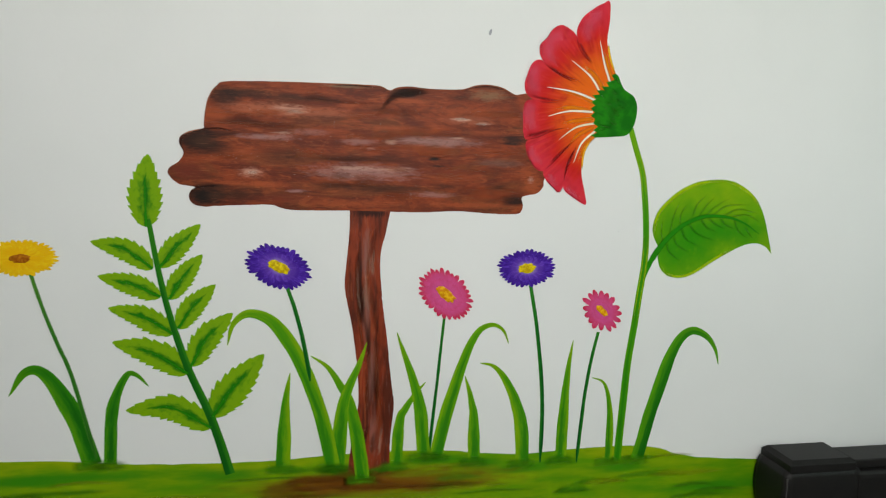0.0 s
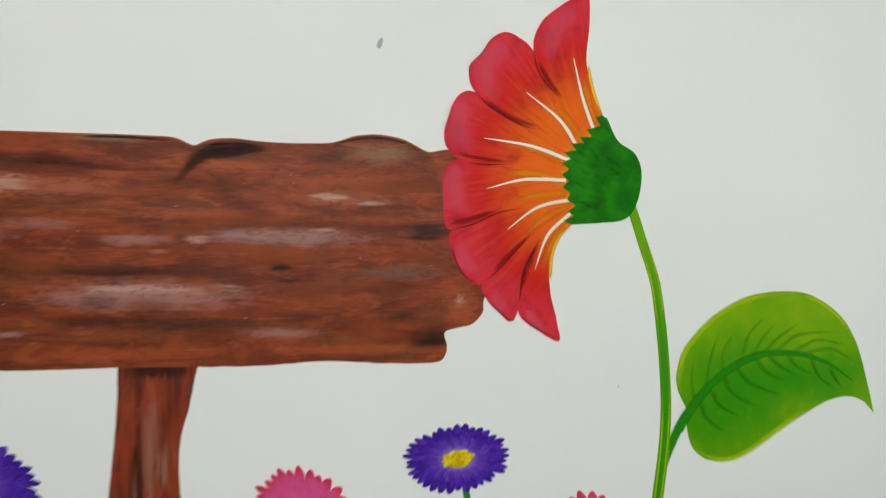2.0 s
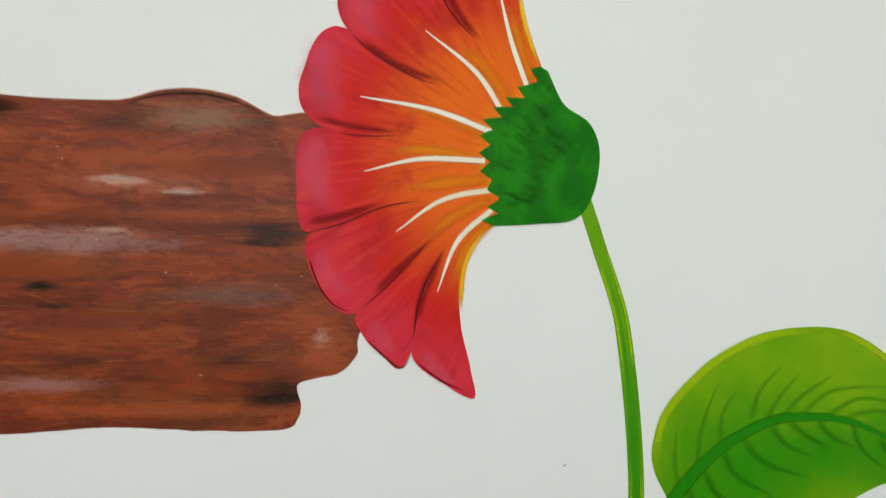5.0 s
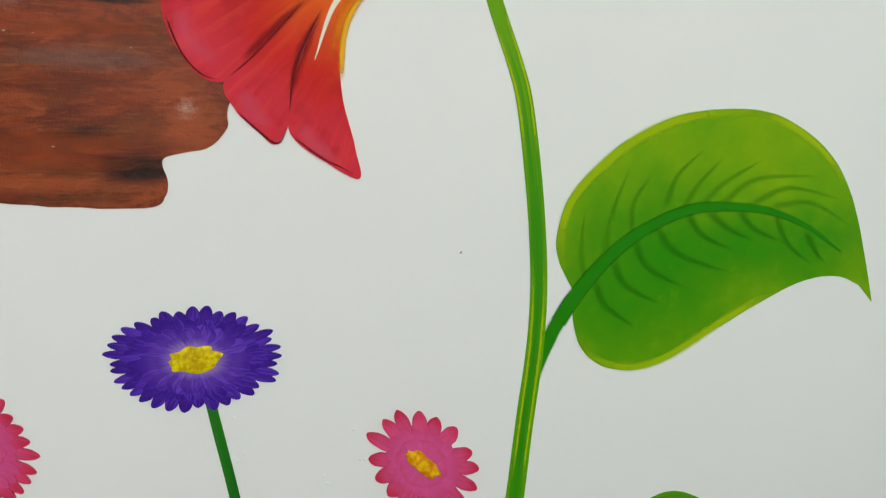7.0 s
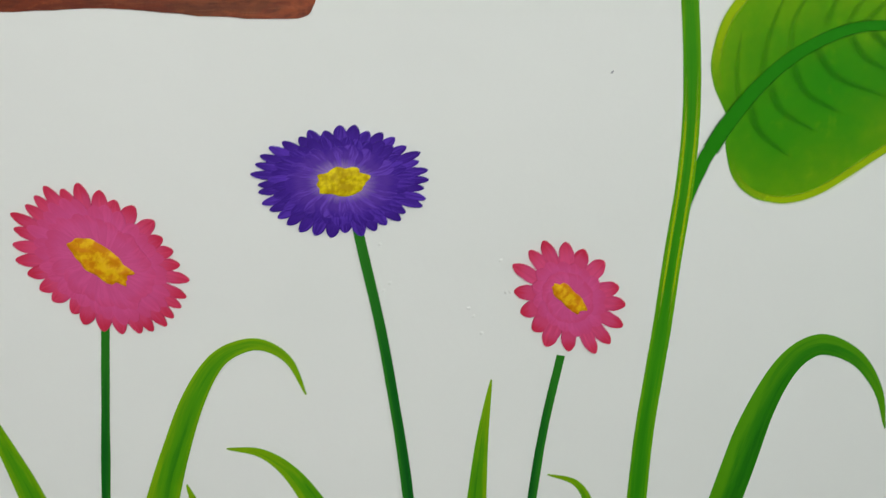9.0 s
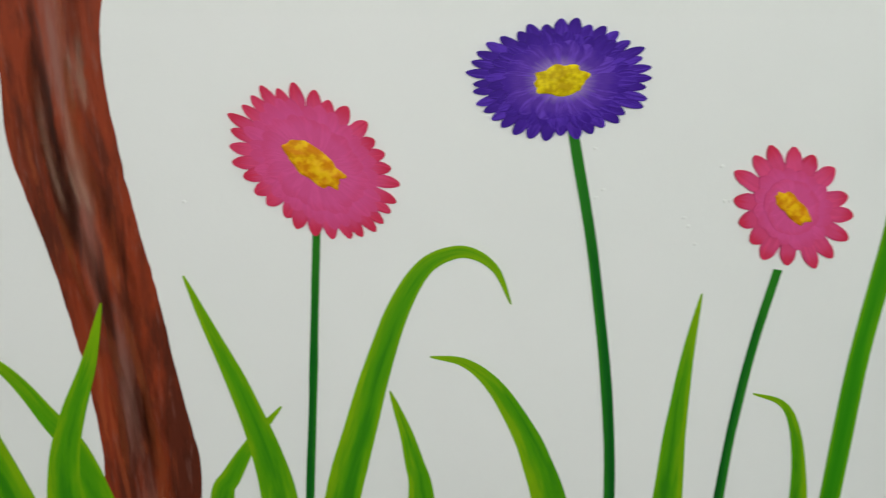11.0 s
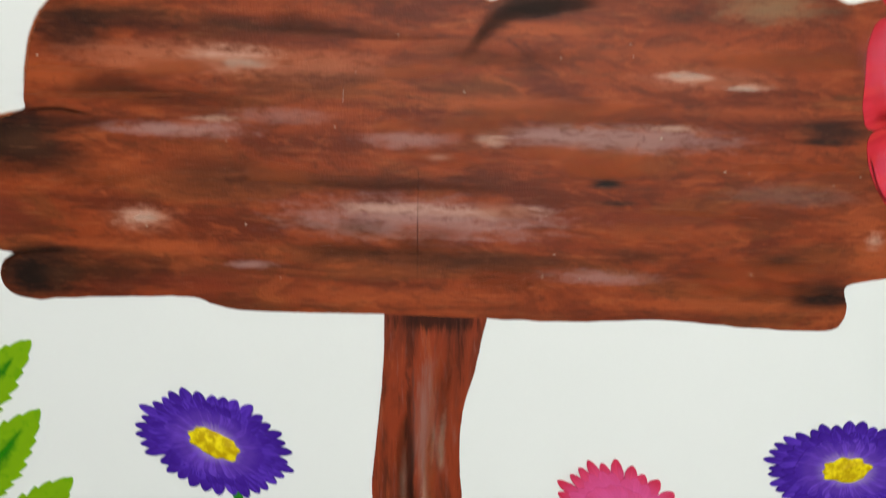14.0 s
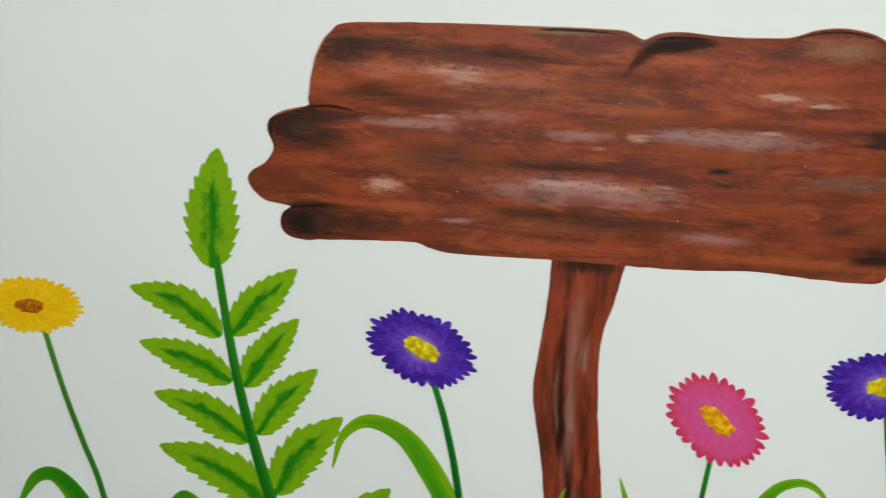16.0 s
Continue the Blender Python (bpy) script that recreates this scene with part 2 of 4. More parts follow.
def ground_paint():
    n = Nodes("painted_grass_bank", 0.48, 0.08)
    wash = n.streaks(3.5, 16, 4, 0.6, 2.0)
    fine = n.streaks(14, 60, 3, 0.6, 5.0)
    c = n.mix(n.step(wash, 0.34, 0.66), (0.16, 0.37, 0.006), (0.36, 0.47, 0.008))
    x, z = n.place()
    c = n.mix(n.math("MULTIPLY", n.step(z, 0.70, 0.56), 0.35), c, (0.085, 0.32, 0.006))
    for cx, cz, rx, rz in ((-1.044, 0.662, 0.30, 0.020), (-0.594, 0.652, 0.13, 0.022), (-0.441, 0.66, 0.08, 0.014), (0.115, 0.647, 0.10, 0.016),
                           (0.264, 0.625, 0.14, 0.020), (0.573, 0.614, 0.12, 0.018), (-0.029, 0.664, 0.12, 0.014), (0.865, 0.531, 0.2, 0.02)):
        c = n.mix(n.math("MULTIPLY", n.dab(cx, cz, rx, rz, 0.8, 0.5, wash), 0.75), c, (0.040, 0.29, 0.012))
    for cx, cz, rx, rz in ((-0.21, 0.600, 0.42, 0.055), (-0.061, 0.604, 0.33, 0.042), (-0.30, 0.612, 0.20, 0.03)):
        c = n.mix(n.math("MULTIPLY", n.dab(cx, cz, rx, rz, 0.9, 0.9, n.math("MULTIPLY", n.math("ADD", wash, fine), 0.5)), 0.75), c, (0.25, 0.100, 0.016))
    n.bump(fine, 0.3, 0.0012)
    return n.done(c)


def blade_paint(name, light, mid, deep, vein=0.7):
    """Grass green: pale along the edges and at the tip, deeper down the middle and towards the root."""
    n = Nodes(name, 0.48, 0.08)
    u, v = n.uv()
    rnd = n.own()
    grain = n.noise(n.vec(n.math("MULTIPLY", u, 7.0), n.math("MULTIPLY", v, 2.6), n.math("MULTIPLY", rnd, 40.0)), 1.0, 4)
    lean = n.math("ADD", v, n.math("MULTIPLY", n.math("SUBTRACT", rnd, 0.5), 1.3))
    side = n.math("ADD", n.math("ABSOLUTE", lean), n.math("MULTIPLY", n.math("SUBTRACT", grain, 0.5), 1.6))
    c = n.mix(n.step(side, 0.35, 1.25), mid, light)
    c = n.mix(n.step(n.math("ADD", u, n.math("MULTIPLY", n.math("SUBTRACT", grain, 0.5), 0.5)), 0.7, 0.98), c, light)
    c = n.mix(n.math("MULTIPLY", n.step(n.math("ADD", side, n.math("MULTIPLY", u, 0.9)), 0.85, 0.25), vein), c, deep)
    n.bump(grain, 0.25, 0.001)
    return n.done(c)


def leaflet_paint():
    n = Nodes("painted_leaflet", 0.48, 0.08)
    u, v = n.uv()
    grain = n.noise(n.vec(n.math("MULTIPLY", u, 6.0), n.math("MULTIPLY", v, 2.5), n.math("MULTIPLY", n.own(), 40.0)), 1.0, 4)
    reach = n.math("ADD", n.math("ABSOLUTE", v), n.math("MULTIPLY", n.math("SUBTRACT", grain, 0.5), 1.1))
    reach = n.math("ADD", reach, n.math("MULTIPLY", n.step(u, 0.55, 1.0), 0.6))
    c = n.mix(n.step(reach, 0.04, 0.48), (0.030, 0.24, 0.010), (0.27, 0.46, 0.012))
    c = n.mix(n.math("MULTIPLY", n.step(n.streaks(60, 60, 3, 0.6, 4), 0.5, 0.7), 0.4), c, (0.10, 0.34, 0.008))
    n.bump(grain, 0.25, 0.001)
    return n.done(c)


def daisy_paint(name, root, body, tip, root_end=0.45, edge=0.3, lively=0.35):
    n = Nodes(name, 0.48, 0.08)
    u, v = n.uv()
    rnd = n.own()
    grain = n.noise(n.vec(n.math("MULTIPLY", u, 2.0), n.math("MULTIPLY", v, 3.0), n.math("MULTIPLY", rnd, 60.0)), 1.0, 4)
    along = n.math("ADD", u, n.math("MULTIPLY", n.math("SUBTRACT", grain, 0.5), 0.35))
    c = n.mix(n.step(along, root_end - 0.28, root_end + 0.05), root, body)
    c = n.mix(n.step(along, 0.72, 0.95), c, tip)
    c = n.mix(n.math("MULTIPLY", n.step(n.math("ABSOLUTE", v), 0.6, 1.0), edge), c, [k * 0.62 for k in body])
    c = n.mix(n.math("MULTIPLY", n.step(n.math("ADD", grain, n.math("MULTIPLY", rnd, 0.25)), 0.6, 0.8), lively), c, [min(1, k * 1.7 + 0.03) for k in body])
    n.bump(grain, 0.3, 0.001)
    return n.done(c)


def dab_paint(name, a, b, scale=130):
    n = Nodes(name, 0.48, 0.08)
    c = n.mix(n.step(n.streaks(scale, scale, 3, 0.6, 2), 0.4, 0.62), a, b)
    n.bump(n.streaks(scale * 1.5, scale * 1.5, 2, 0.5, 6), 0.4, 0.0015)
    return n.done(c)


def dry_brush(name, a, b, soft=0.6, rag=0.7, strength=1.0, ends=True):
    n = Nodes(name, 0.48, 0.08)
    n.feather(soft, rag, strength, ends)
    return n.done(n.mix(n.own(), a, b))


def red_petal_paint():
    """Orange at the calyx, through red to a cooler crimson pink at the rim."""
    n = Nodes("painted_red_petal", 0.48, 0.08)
    x, z = n.place()
    dx, dz = n.math("SUBTRACT", x, 0.476), n.math("SUBTRACT", z, 1.694)
    r = n.math("SQRT", n.math("ADD", n.math("MULTIPLY", dx, dx), n.math("MULTIPLY", dz, dz)))
    turn = n.math("ARCTAN2", dz, dx)
    grain = n.noise(n.vec(n.math("MULTIPLY", r, 14.0), n.math("MULTIPLY", turn, 9.0), 0.0), 1.0, 4)
    cloud = n.streaks(16, 16, 3, 0.6, 3)
    d = n.math("ADD", r, n.math("MULTIPLY", n.math("SUBTRACT", grain, 0.5), 0.075))
    c = n.mix(n.step(d, 0.045, 0.085), (0.86, 0.36, 0.015), (0.83, 0.20, 0.012))
    c = n.mix(n.step(d, 0.108, 0.215), c, (0.64, 0.032, 0.020))
    c = n.mix(n.math("MULTIPLY", n.step(n.math("ADD", d, n.math("MULTIPLY", n.math("SUBTRACT", cloud, 0.5), 0.10)), 0.19, 0.27), 0.7), c, (0.70, 0.065, 0.115))
    c = n.mix(n.math("MULTIPLY", n.step(n.math("MULTIPLY", cloud, n.step(d, 0.09, 0.16)), 0.5, 0.66), 0.55), c, (0.47, 0.018, 0.020))
    fan = n.noise(n.vec(n.math("MULTIPLY", r, 9.0), n.math("MULTIPLY", turn, 26.0), 5.0), 1.0, 5, 0.65, 0.4)
    c = n.mix(n.math("MULTIPLY", n.step(fan, 0.52, 0.64), 0.30), c, (0.80, 0.11, 0.075))
    c = n.mix(n.math("MULTIPLY", n.step(fan, 0.46, 0.36), 0.30), c, (0.46, 0.016, 0.022))
    n.bump(fan, 0.3, 0.001)
    return n.done(c)


def big_leaf_paint():
    n = Nodes("painted_broad_leaf", 0.48, 0.08)
    wash = n.streaks(11, 11, 4, 0.6, 3)
    fine = n.streaks(40, 40, 4, 0.6, 6)
    c = n.mix(n.step(wash, 0.32, 0.68), (0.20, 0.43, 0.006), (0.30, 0.48, 0.008))
    glaze = ((0.723, 1.385, 0.075, 0.050, 0.5), (0.782, 1.417, 0.085, 0.040, 0.4), (0.668, 1.356, 0.03, 0.07, 0.35),
             (0.702, 1.276, 0.15, 0.11, 0.85), (0.761, 1.324, 0.18, 0.09, 0.8), (0.843, 1.346, 0.19, 0.055, 0.85), (0.941, 1.342, 0.11, 0.06, 0.8))
    for cx, cz, rx, rz, much in glaze:
        c = n.mix(n.math("MULTIPLY", n.dab(cx, cz, rx, rz, 1.2, 0.35, n.math("MULTIPLY", n.math("ADD", wash, fine), 0.5)), much), c, (0.042, 0.32, 0.005))
    c = n.mix(n.math("MULTIPLY", n.step(fine, 0.55, 0.75), 0.25), c, (0.27, 0.46, 0.010))
    n.bump(fine, 0.2, 0.001)
    return n.done(c)


WALL = wall_paint()
ROOM_WHITE = plain("room_white", (0.78, 0.785, 0.78), 0.7, 0.2, 0.03, 2.0)
# Floor out of view, kept dark so that less light bounces up the wall.
FLOOR_DARK = plain("dark_unseen_floor", (0.15, 0.145, 0.135), 0.4, 0.3, 0.08, 3.0)
BOARD, POST, GROUND = board_paint(), post_paint(), ground_paint()
EDGE = dry_brush("board_edge_brown", (0.44, 0.13, 0.045), (0.54, 0.20, 0.075), 0.7, 1.2, 0.7)
UMBER = dry_brush("dark_umber_paint", (0.030, 0.015, 0.010), (0.060, 0.027, 0.015), 0.8, 1.9, 0.68)
UMBER_THIN = dry_brush("thin_umber_glaze", (0.07, 0.028, 0.014), (0.13, 0.042, 0.019), 0.8, 2.4, 0.22)
SIENNA = dry_brush("sienna_highlight", (0.46, 0.115, 0.040), (0.56, 0.17, 0.068), 0.8, 2.2, 0.28)
PALE = dry_brush("pale_highlight", (0.60, 0.36, 0.27), (0.66, 0.42, 0.32), 1.2, 2.4, 0.45)
PALE_CORE = dry_brush("pale_core", (0.74, 0.54, 0.45), (0.78, 0.62, 0.53), 1.3, 2.6, 0.5)
ROSE = dry_brush("rose_glaze", (0.92, 0.20, 0.34), (0.94, 0.26, 0.38), 1.1, 2.0, 0.28)
CRIMSON = dry_brush("crimson_shade", (0.34, 0.009, 0.016), (0.38, 0.011, 0.016), 1.1, 0.9, 0.75)
FLAME = dry_brush("flame_orange", (0.84, 0.24, 0.012), (0.86, 0.34, 0.015), 0.9, 0.9, 0.75)
EARTH = dry_brush("earth_brown", (0.24, 0.090, 0.016), (0.30, 0.12, 0.018), 1.0, 1.6, 0.5)
OLIVE = dry_brush("olive_grass", (0.34, 0.44, 0.010), (0.40, 0.48, 0.010), 1.0, 1.6, 0.45)
SMEAR = dry_brush("root_green", (0.07, 0.32, 0.012), (0.13, 0.38, 0.010), 1.1, 1.5, 0.6)
BLADE = blade_paint("grass_green", (0.27, 0.46, 0.010), (0.12, 0.37, 0.010), (0.03, 0.24, 0.012))
BLADE_DEEP = blade_paint("deep_grass_green", (0.13, 0.37, 0.012), (0.05, 0.27, 0.012), (0.015, 0.17, 0.012))
STALK = blade_paint("stalk_green", (0.045, 0.25, 0.030), (0.016, 0.18, 0.026), (0.010, 0.12, 0.022))
FERN_STEM = blade_paint("fern_stem_green", (0.055, 0.27, 0.020), (0.022, 0.20, 0.018), (0.014, 0.15, 0.014))
STALK_PALE = blade_paint("pale_stalk_green", (0.12, 0.31, 0.05), (0.065, 0.24, 0.035), (0.04, 0.18, 0.025))
STEM = blade_paint("flower_stem_green", (0.20, 0.43, 0.010), (0.075, 0.34, 0.010), (0.03, 0.26, 0.008), 0.55)
LEAFLET, LEAF, RED = leaflet_paint(), big_leaf_paint(), red_petal_paint()
VEIN = dry_brush("vein_green", (0.11, 0.42, 0.006), (0.14, 0.44, 0.006), 1.0, 0.5, 0.45)
VEIN_DEEP = dry_brush("deep_vein_green", (0.030, 0.29, 0.006), (0.040, 0.31, 0.006), 1.0, 0.5, 0.40)
RIB = dry_brush("midrib_green", (0.032, 0.285, 0.006), (0.042, 0.30, 0.006), 0.35, 0.4, 1.0, False)
CALYX = dab_paint("calyx_green", (0.012, 0.20, 0.005), (0.028, 0.28, 0.006), 26)
CALYX_LIGHT = dry_brush("calyx_light_green", (0.035, 0.29, 0.007), (0.06, 0.34, 0.010), 1.1, 0.8, 0.45)
CALYX_DARK = dry_brush("calyx_dark_green", (0.006, 0.10, 0.004), (0.010, 0.14, 0.005), 1.1, 0.8, 0.3)
CREAM = dry_brush("cream_streak", (0.84, 0.74, 0.55), (0.86, 0.82, 0.74), 0.4, 0.6, 1.0, False)
MAROON = dry_brush("maroon_line", (0.15, 0.010, 0.012), (0.24, 0.016, 0.018), 0.7, 0.7, 0.95)
YELLOW_EDGE = dry_brush("yellow_edge", (0.86, 0.46, 0.015), (0.86, 0.58, 0.03), 0.8, 0.5, 0.95)
PURPLE = daisy_paint("purple_petal", (0.22, 0.12, 0.48), (0.105, 0.036, 0.38), (0.080, 0.026, 0.32), 0.42, 0.45, 0.55)
PURPLE_IN = daisy_paint("lavender_petal", (0.38, 0.27, 0.60), (0.15, 0.065, 0.43), (0.105, 0.036, 0.38), 0.60, 0.15, 0.45)
PINK_IN = daisy_paint("inner_pink_petal", (0.68, 0.135, 0.35), (0.68, 0.130, 0.33), (0.67, 0.110, 0.28), 0.45, 0.05, 0.12)
PINK = daisy_paint("pink_petal", (0.67, 0.125, 0.32), (0.67, 0.105, 0.25), (0.64, 0.055, 0.12), 0.45, 0.22, 0.2)
ORANGE = daisy_paint("yellow_petal", (0.82, 0.42, 0.010), (0.86, 0.53, 0.010), (0.86, 0.57, 0.015), 0.4, 0.1, 0.2)
POLLEN = dab_paint("yellow_dabs", (0.58, 0.42, 0.010), (0.86, 0.72, 0.02), 90)
OCHRE = dab_paint("ochre_dabs", (0.70, 0.30, 0.008), (0.86, 0.56, 0.02), 90)
RUST = dab_paint("rust_dabs", (0.40, 0.14, 0.010), (0.58, 0.25, 0.02))
LEATHER = plain("black_leather", (0.011, 0.0098, 0.0095), 0.45, 0.2, 0.3, 9.0, 0.25)
PIPING = plain("worn_seam", (0.06, 0.055, 0.055), 0.5, 0.3, 0.4, 60.0)
GREY_MARK = plain("grey_scuff", (0.36, 0.37, 0.40), 0.7, 0.2, 0.2, 120.0)


# ---- mesh tools ----
SUNK = 0.003  # every coat of paint keys this far into the plaster


def part(name, bm, material, parent=None, label=""):
    """Link a bmesh, given in world places, as one mesh under a thing or part."""
    me = bpy.data.meshes.new(name)
    if parent is not None:
        base = parent
        shift = Vector((0, 0, 0))
        while base is not None:
            shift += base.location
            base = base.parent
        bmesh.ops.translate(bm, verts=bm.verts, vec=-shift)
    bm.to_mesh(me)
    bm.free()
    me.materials.append(material)
    ob = new(name, me)
    ob.parent = parent
    return tagged(ob, label)


def thing(name, place, label, category, group="", kind=""):
    ob = new(name)
    ob.location, ob.empty_display_size = place, 0.05
    return tagged(ob, label, category, group, kind)


def rooted(ob, place):
    """Move a lone mesh's origin to its base."""
    ob.data.transform(Matrix.Translation(-Vector(place)))
    ob.location = place
    return ob


def curve_through(points, steps=8, closed=False):
    """A smooth line through a few points in x and z."""
    pts = [Vector(p) for p in points]
    count = len(pts)
    out = []
    for i in range(count if closed else count - 1):
        if closed:
            a, b, c, d = (pts[(i + k) % count] for k in (-1, 0, 1, 2))
        else:
            b, c = pts[i], pts[i + 1]
            a = pts[i - 1] if i else b * 2 - c
            d = pts[i + 2] if i + 2 < count else c * 2 - b
        for s in range(steps):
            t = s / steps
            out.append(0.5 * (2 * b + (c - a) * t + (2 * a - 5 * b + 4 * c - d) * t * t + (3 * b - a - 3 * c + d) * t ** 3))
    if not closed:
        out.append(pts[-1])
    return out


def shaky(line, amount, seed, rate=60):
    """The unsteadiness of a hand-painted edge."""
    return [p + Vector((noise.noise((p.x * rate, p.y * rate, seed)), noise.noise((p.x * rate, p.y * rate, seed + 9)))) * amount for p in line]


def coat(line, height):
    """A flat coat of paint on the wall inside a closed line."""
    bm = bmesh.new()
    front = [bm.verts.new((p[0], -height, p[1])) for p in line]
    back = [bm.verts.new((p[0], SUNK, p[1])) for p in line]
    face = bm.faces.new(front)
    face.normal_update()
    for i in range(len(line)):
        bm.faces.new((front[i], back[i], back[i - 1], front[i - 1]))
    bmesh.ops.triangulate(bm, faces=[face])
    bmesh.ops.recalc_face_normals(bm, faces=bm.faces)
    return bm


def ribbon(points, half_width, height, steps=8, teeth=0.0, seed=0.0, crown=0.0):
    """A stroke along a line through the points. half_width: of the share of its length. Runs of saw teeth lean to the tip."""
    line = curve_through(points, steps)
    run = [0.0]
    for a, b in zip(line, line[1:]):
        run.append(run[-1] + (b - a).length)
    bm = bmesh.new()
    layer = bm.loops.layers.uv.new("UVMap")
    rows = []
    for i, p in enumerate(line):
        u = run[i] / run[-1]
        ahead = (line[min(i + 1, len(line) - 1)] - line[max(i - 1, 0)]).normalized()
        side = Vector((-ahead.y, ahead.x))
        w = max(half_width(u), 0.0002)
        row = []
        for v in (-1, 0, 1):
            k = w * (1 + 0.10 * noise.noise((u * 7, v * 3 + seed, seed)))
            out = 0.0
            if teeth and v:
                saw = (u * teeth + 0.35 * (v > 0)) % 1.0
                k *= 0.86 + 0.24 * saw
                out = 0.10 * w * saw
            q = p + side * v * k + ahead * out
            row.append((bm.verts.new((q.x, -height - (crown if v == 0 else 0), q.y)), bm.verts.new((q.x, SUNK, q.y)), (u, v)))
        rows.append(row)

    def quad(*corners):
        face = bm.faces.new([c[0] for c in corners])
        face.smooth = False
        for loop, c in zip(face.loops, corners):
            loop[layer].uv = c[1]

    for a, b in zip(rows, rows[1:]):
        for j in (0, 1):
            quad(*((r[k][0], r[k][2]) for r, k in ((a, j), (a, j + 1), (b, j + 1), (b, j))))
        for j in (0, 2):
            quad((a[j][0], a[j][2]), (b[j][0], b[j][2]), (b[j][1], b[j][2]), (a[j][1], a[j][2]))
    for r in (rows[0], rows[-1]):
        for j in (0, 1):
            quad((r[j][0], r[j][2]), (r[j + 1][0], r[j + 1][2]), (r[j + 1][1], r[j + 1][2]), (r[j][1], r[j][2]))
    bmesh.ops.recalc_face_normals(bm, faces=bm.faces)
    return bm


def tapering(root, tip=0.0004, hold=0.0):
    return lambda u: tip + (root - tip) * min(1, (1 - u) / (1 - hold)) ** 0.8


def brush(width):
    """Thin at both ends, full a third of the way."""
    return lambda u: width * (0.25 + 0.75 * max(0.0, math.sin(math.pi * min(1, u * 0.85 + 0.15))) ** 0.8)


def box(lo, hi, bevel=0.0, segments=3):
    bm = bmesh.new()
    bmesh.ops.create_cube(bm, size=1)
    for v in bm.verts:
        v.co = [lo[k] + (hi[k] - lo[k]) * (v.co[k] + 0.5) for k in range(3)]
    if bevel:
        bmesh.ops.bevel(bm, geom=bm.edges[:], offset=bevel, segments=segments, profile=0.6, affect="EDGES")
    return bm


# ---- the room ----
# Only the north wall is in view; the others are added to close the room.
tagged(part("wall_north", box((-3.2, 0, 0), (3.2, 0.15, 2.75)), WALL), "smooth white painted wall carrying a garden mural", "wall", kind="structure")
tagged(part("floor", box((-3.2, -3.2, -0.1), (3.2, 0.15, 0)), FLOOR_DARK), "unseen floor of the room, darkened to cut bounced light", "floor", kind="structure")
tagged(part("ceiling", box((-3.2, -3.2, 2.75), (3.2, 0.15, 2.85)), ROOM_WHITE), "plain white ceiling of the room", "ceiling", kind="structure")
tagged(part("wall_west", box((-3.35, -3.2, 0), (-3.2, 0.15, 2.75)), ROOM_WHITE), "plain white side wall", "wall", kind="structure")


def unseen_wall_with_gap(name, lo, hi, axis, gap, sill, head):
    """An unseen wall of four pieces round an opening added for a lamp."""
    bm = bmesh.new()
    for a, b, low, high in ((lo[axis], gap[0], lo[2], hi[2]), (gap[1], hi[axis], lo[2], hi[2]), (gap[0], gap[1], lo[2], sill), (gap[0], gap[1], head, hi[2])):
        p, q = list(lo), list(hi)
        p[axis], q[axis], p[2], q[2] = a, b, low, high
        piece = box(p, q)
        me = bpy.data.meshes.new("piece")
        piece.to_mesh(me)
        piece.free()
        bm.from_mesh(me)
        bpy.data.meshes.remove(me)
    return tagged(part(name, bm, ROOM_WHITE), "plain white wall out of view with an added opening for a lamp", "wall", kind="structure")


unseen_wall_with_gap("wall_south", (-3.2, -3.2, 0), (3.2, -3.05, 2.75), 0, (-1.1, 1.3), 1.72, 2.68)
unseen_wall_with_gap("wall_east", (3.2, -3.2, 0), (3.35, 0.15, 2.75), 1, (-2.4, -1.0), 1.1, 2.4)


# ---- the mural: grass bank ----
bank = coat([(-3.1, 0.12), *shaky(curve_through([(-3.1, 0.74), (-2.2, 0.715), (-1.171, 0.719), (-0.895, 0.7), (-0.691, 0.689), (-0.479, 0.687), (-0.307, 0.695), (-0.13, 0.698), (0.02, 0.692), (0.123, 0.679), (0.262, 0.67), (0.386, 0.676), (0.568, 0.68), (0.681, 0.669), (0.788, 0.637), (1.016, 0.614), (1.7, 0.575), (2.5, 0.58), (3.1, 0.57)], 8), 0.002, 1.0, 25), (3.1, 0.12)], 0.0003)
meadow = thing("painted_grass_bank", (0, 0, 0.12), "yellow-green painted grass bank with a brown earth patch", "mural painting")
part("grass", bank, GROUND, meadow)
rng = random.Random(17)
for i in range(44):
    x, z, run = rng.uniform(-1.15, 1.0), rng.uniform(0.50, 0.655), rng.uniform(0.05, 0.14)
    z -= 0.05 * max(0.0, x - 0.6)
    part("brush_stroke", ribbon(((x - run, z - 0.003), (x, z + rng.uniform(-0.004, 0.006)), (x + run, z - 0.002)), brush(rng.uniform(0.007, 0.018)), 0.00032 + i * 0.000002, 6, 0, i + 70), SMEAR if rng.random() < 0.6 else OLIVE, meadow)
for i in range(14):
    x, z, run = rng.uniform(-0.46, 0.10), rng.uniform(0.575, 0.628), rng.uniform(0.06, 0.13)
    part("earth_patch", ribbon(((x - run, z), (x, z + rng.uniform(-0.004, 0.006)), (x + run, z - 0.002)), brush(rng.uniform(0.009, 0.018)), 0.00042 + i * 0.000002, 6, 0, i + 130), EARTH, meadow, "brown earth brushed over the green")


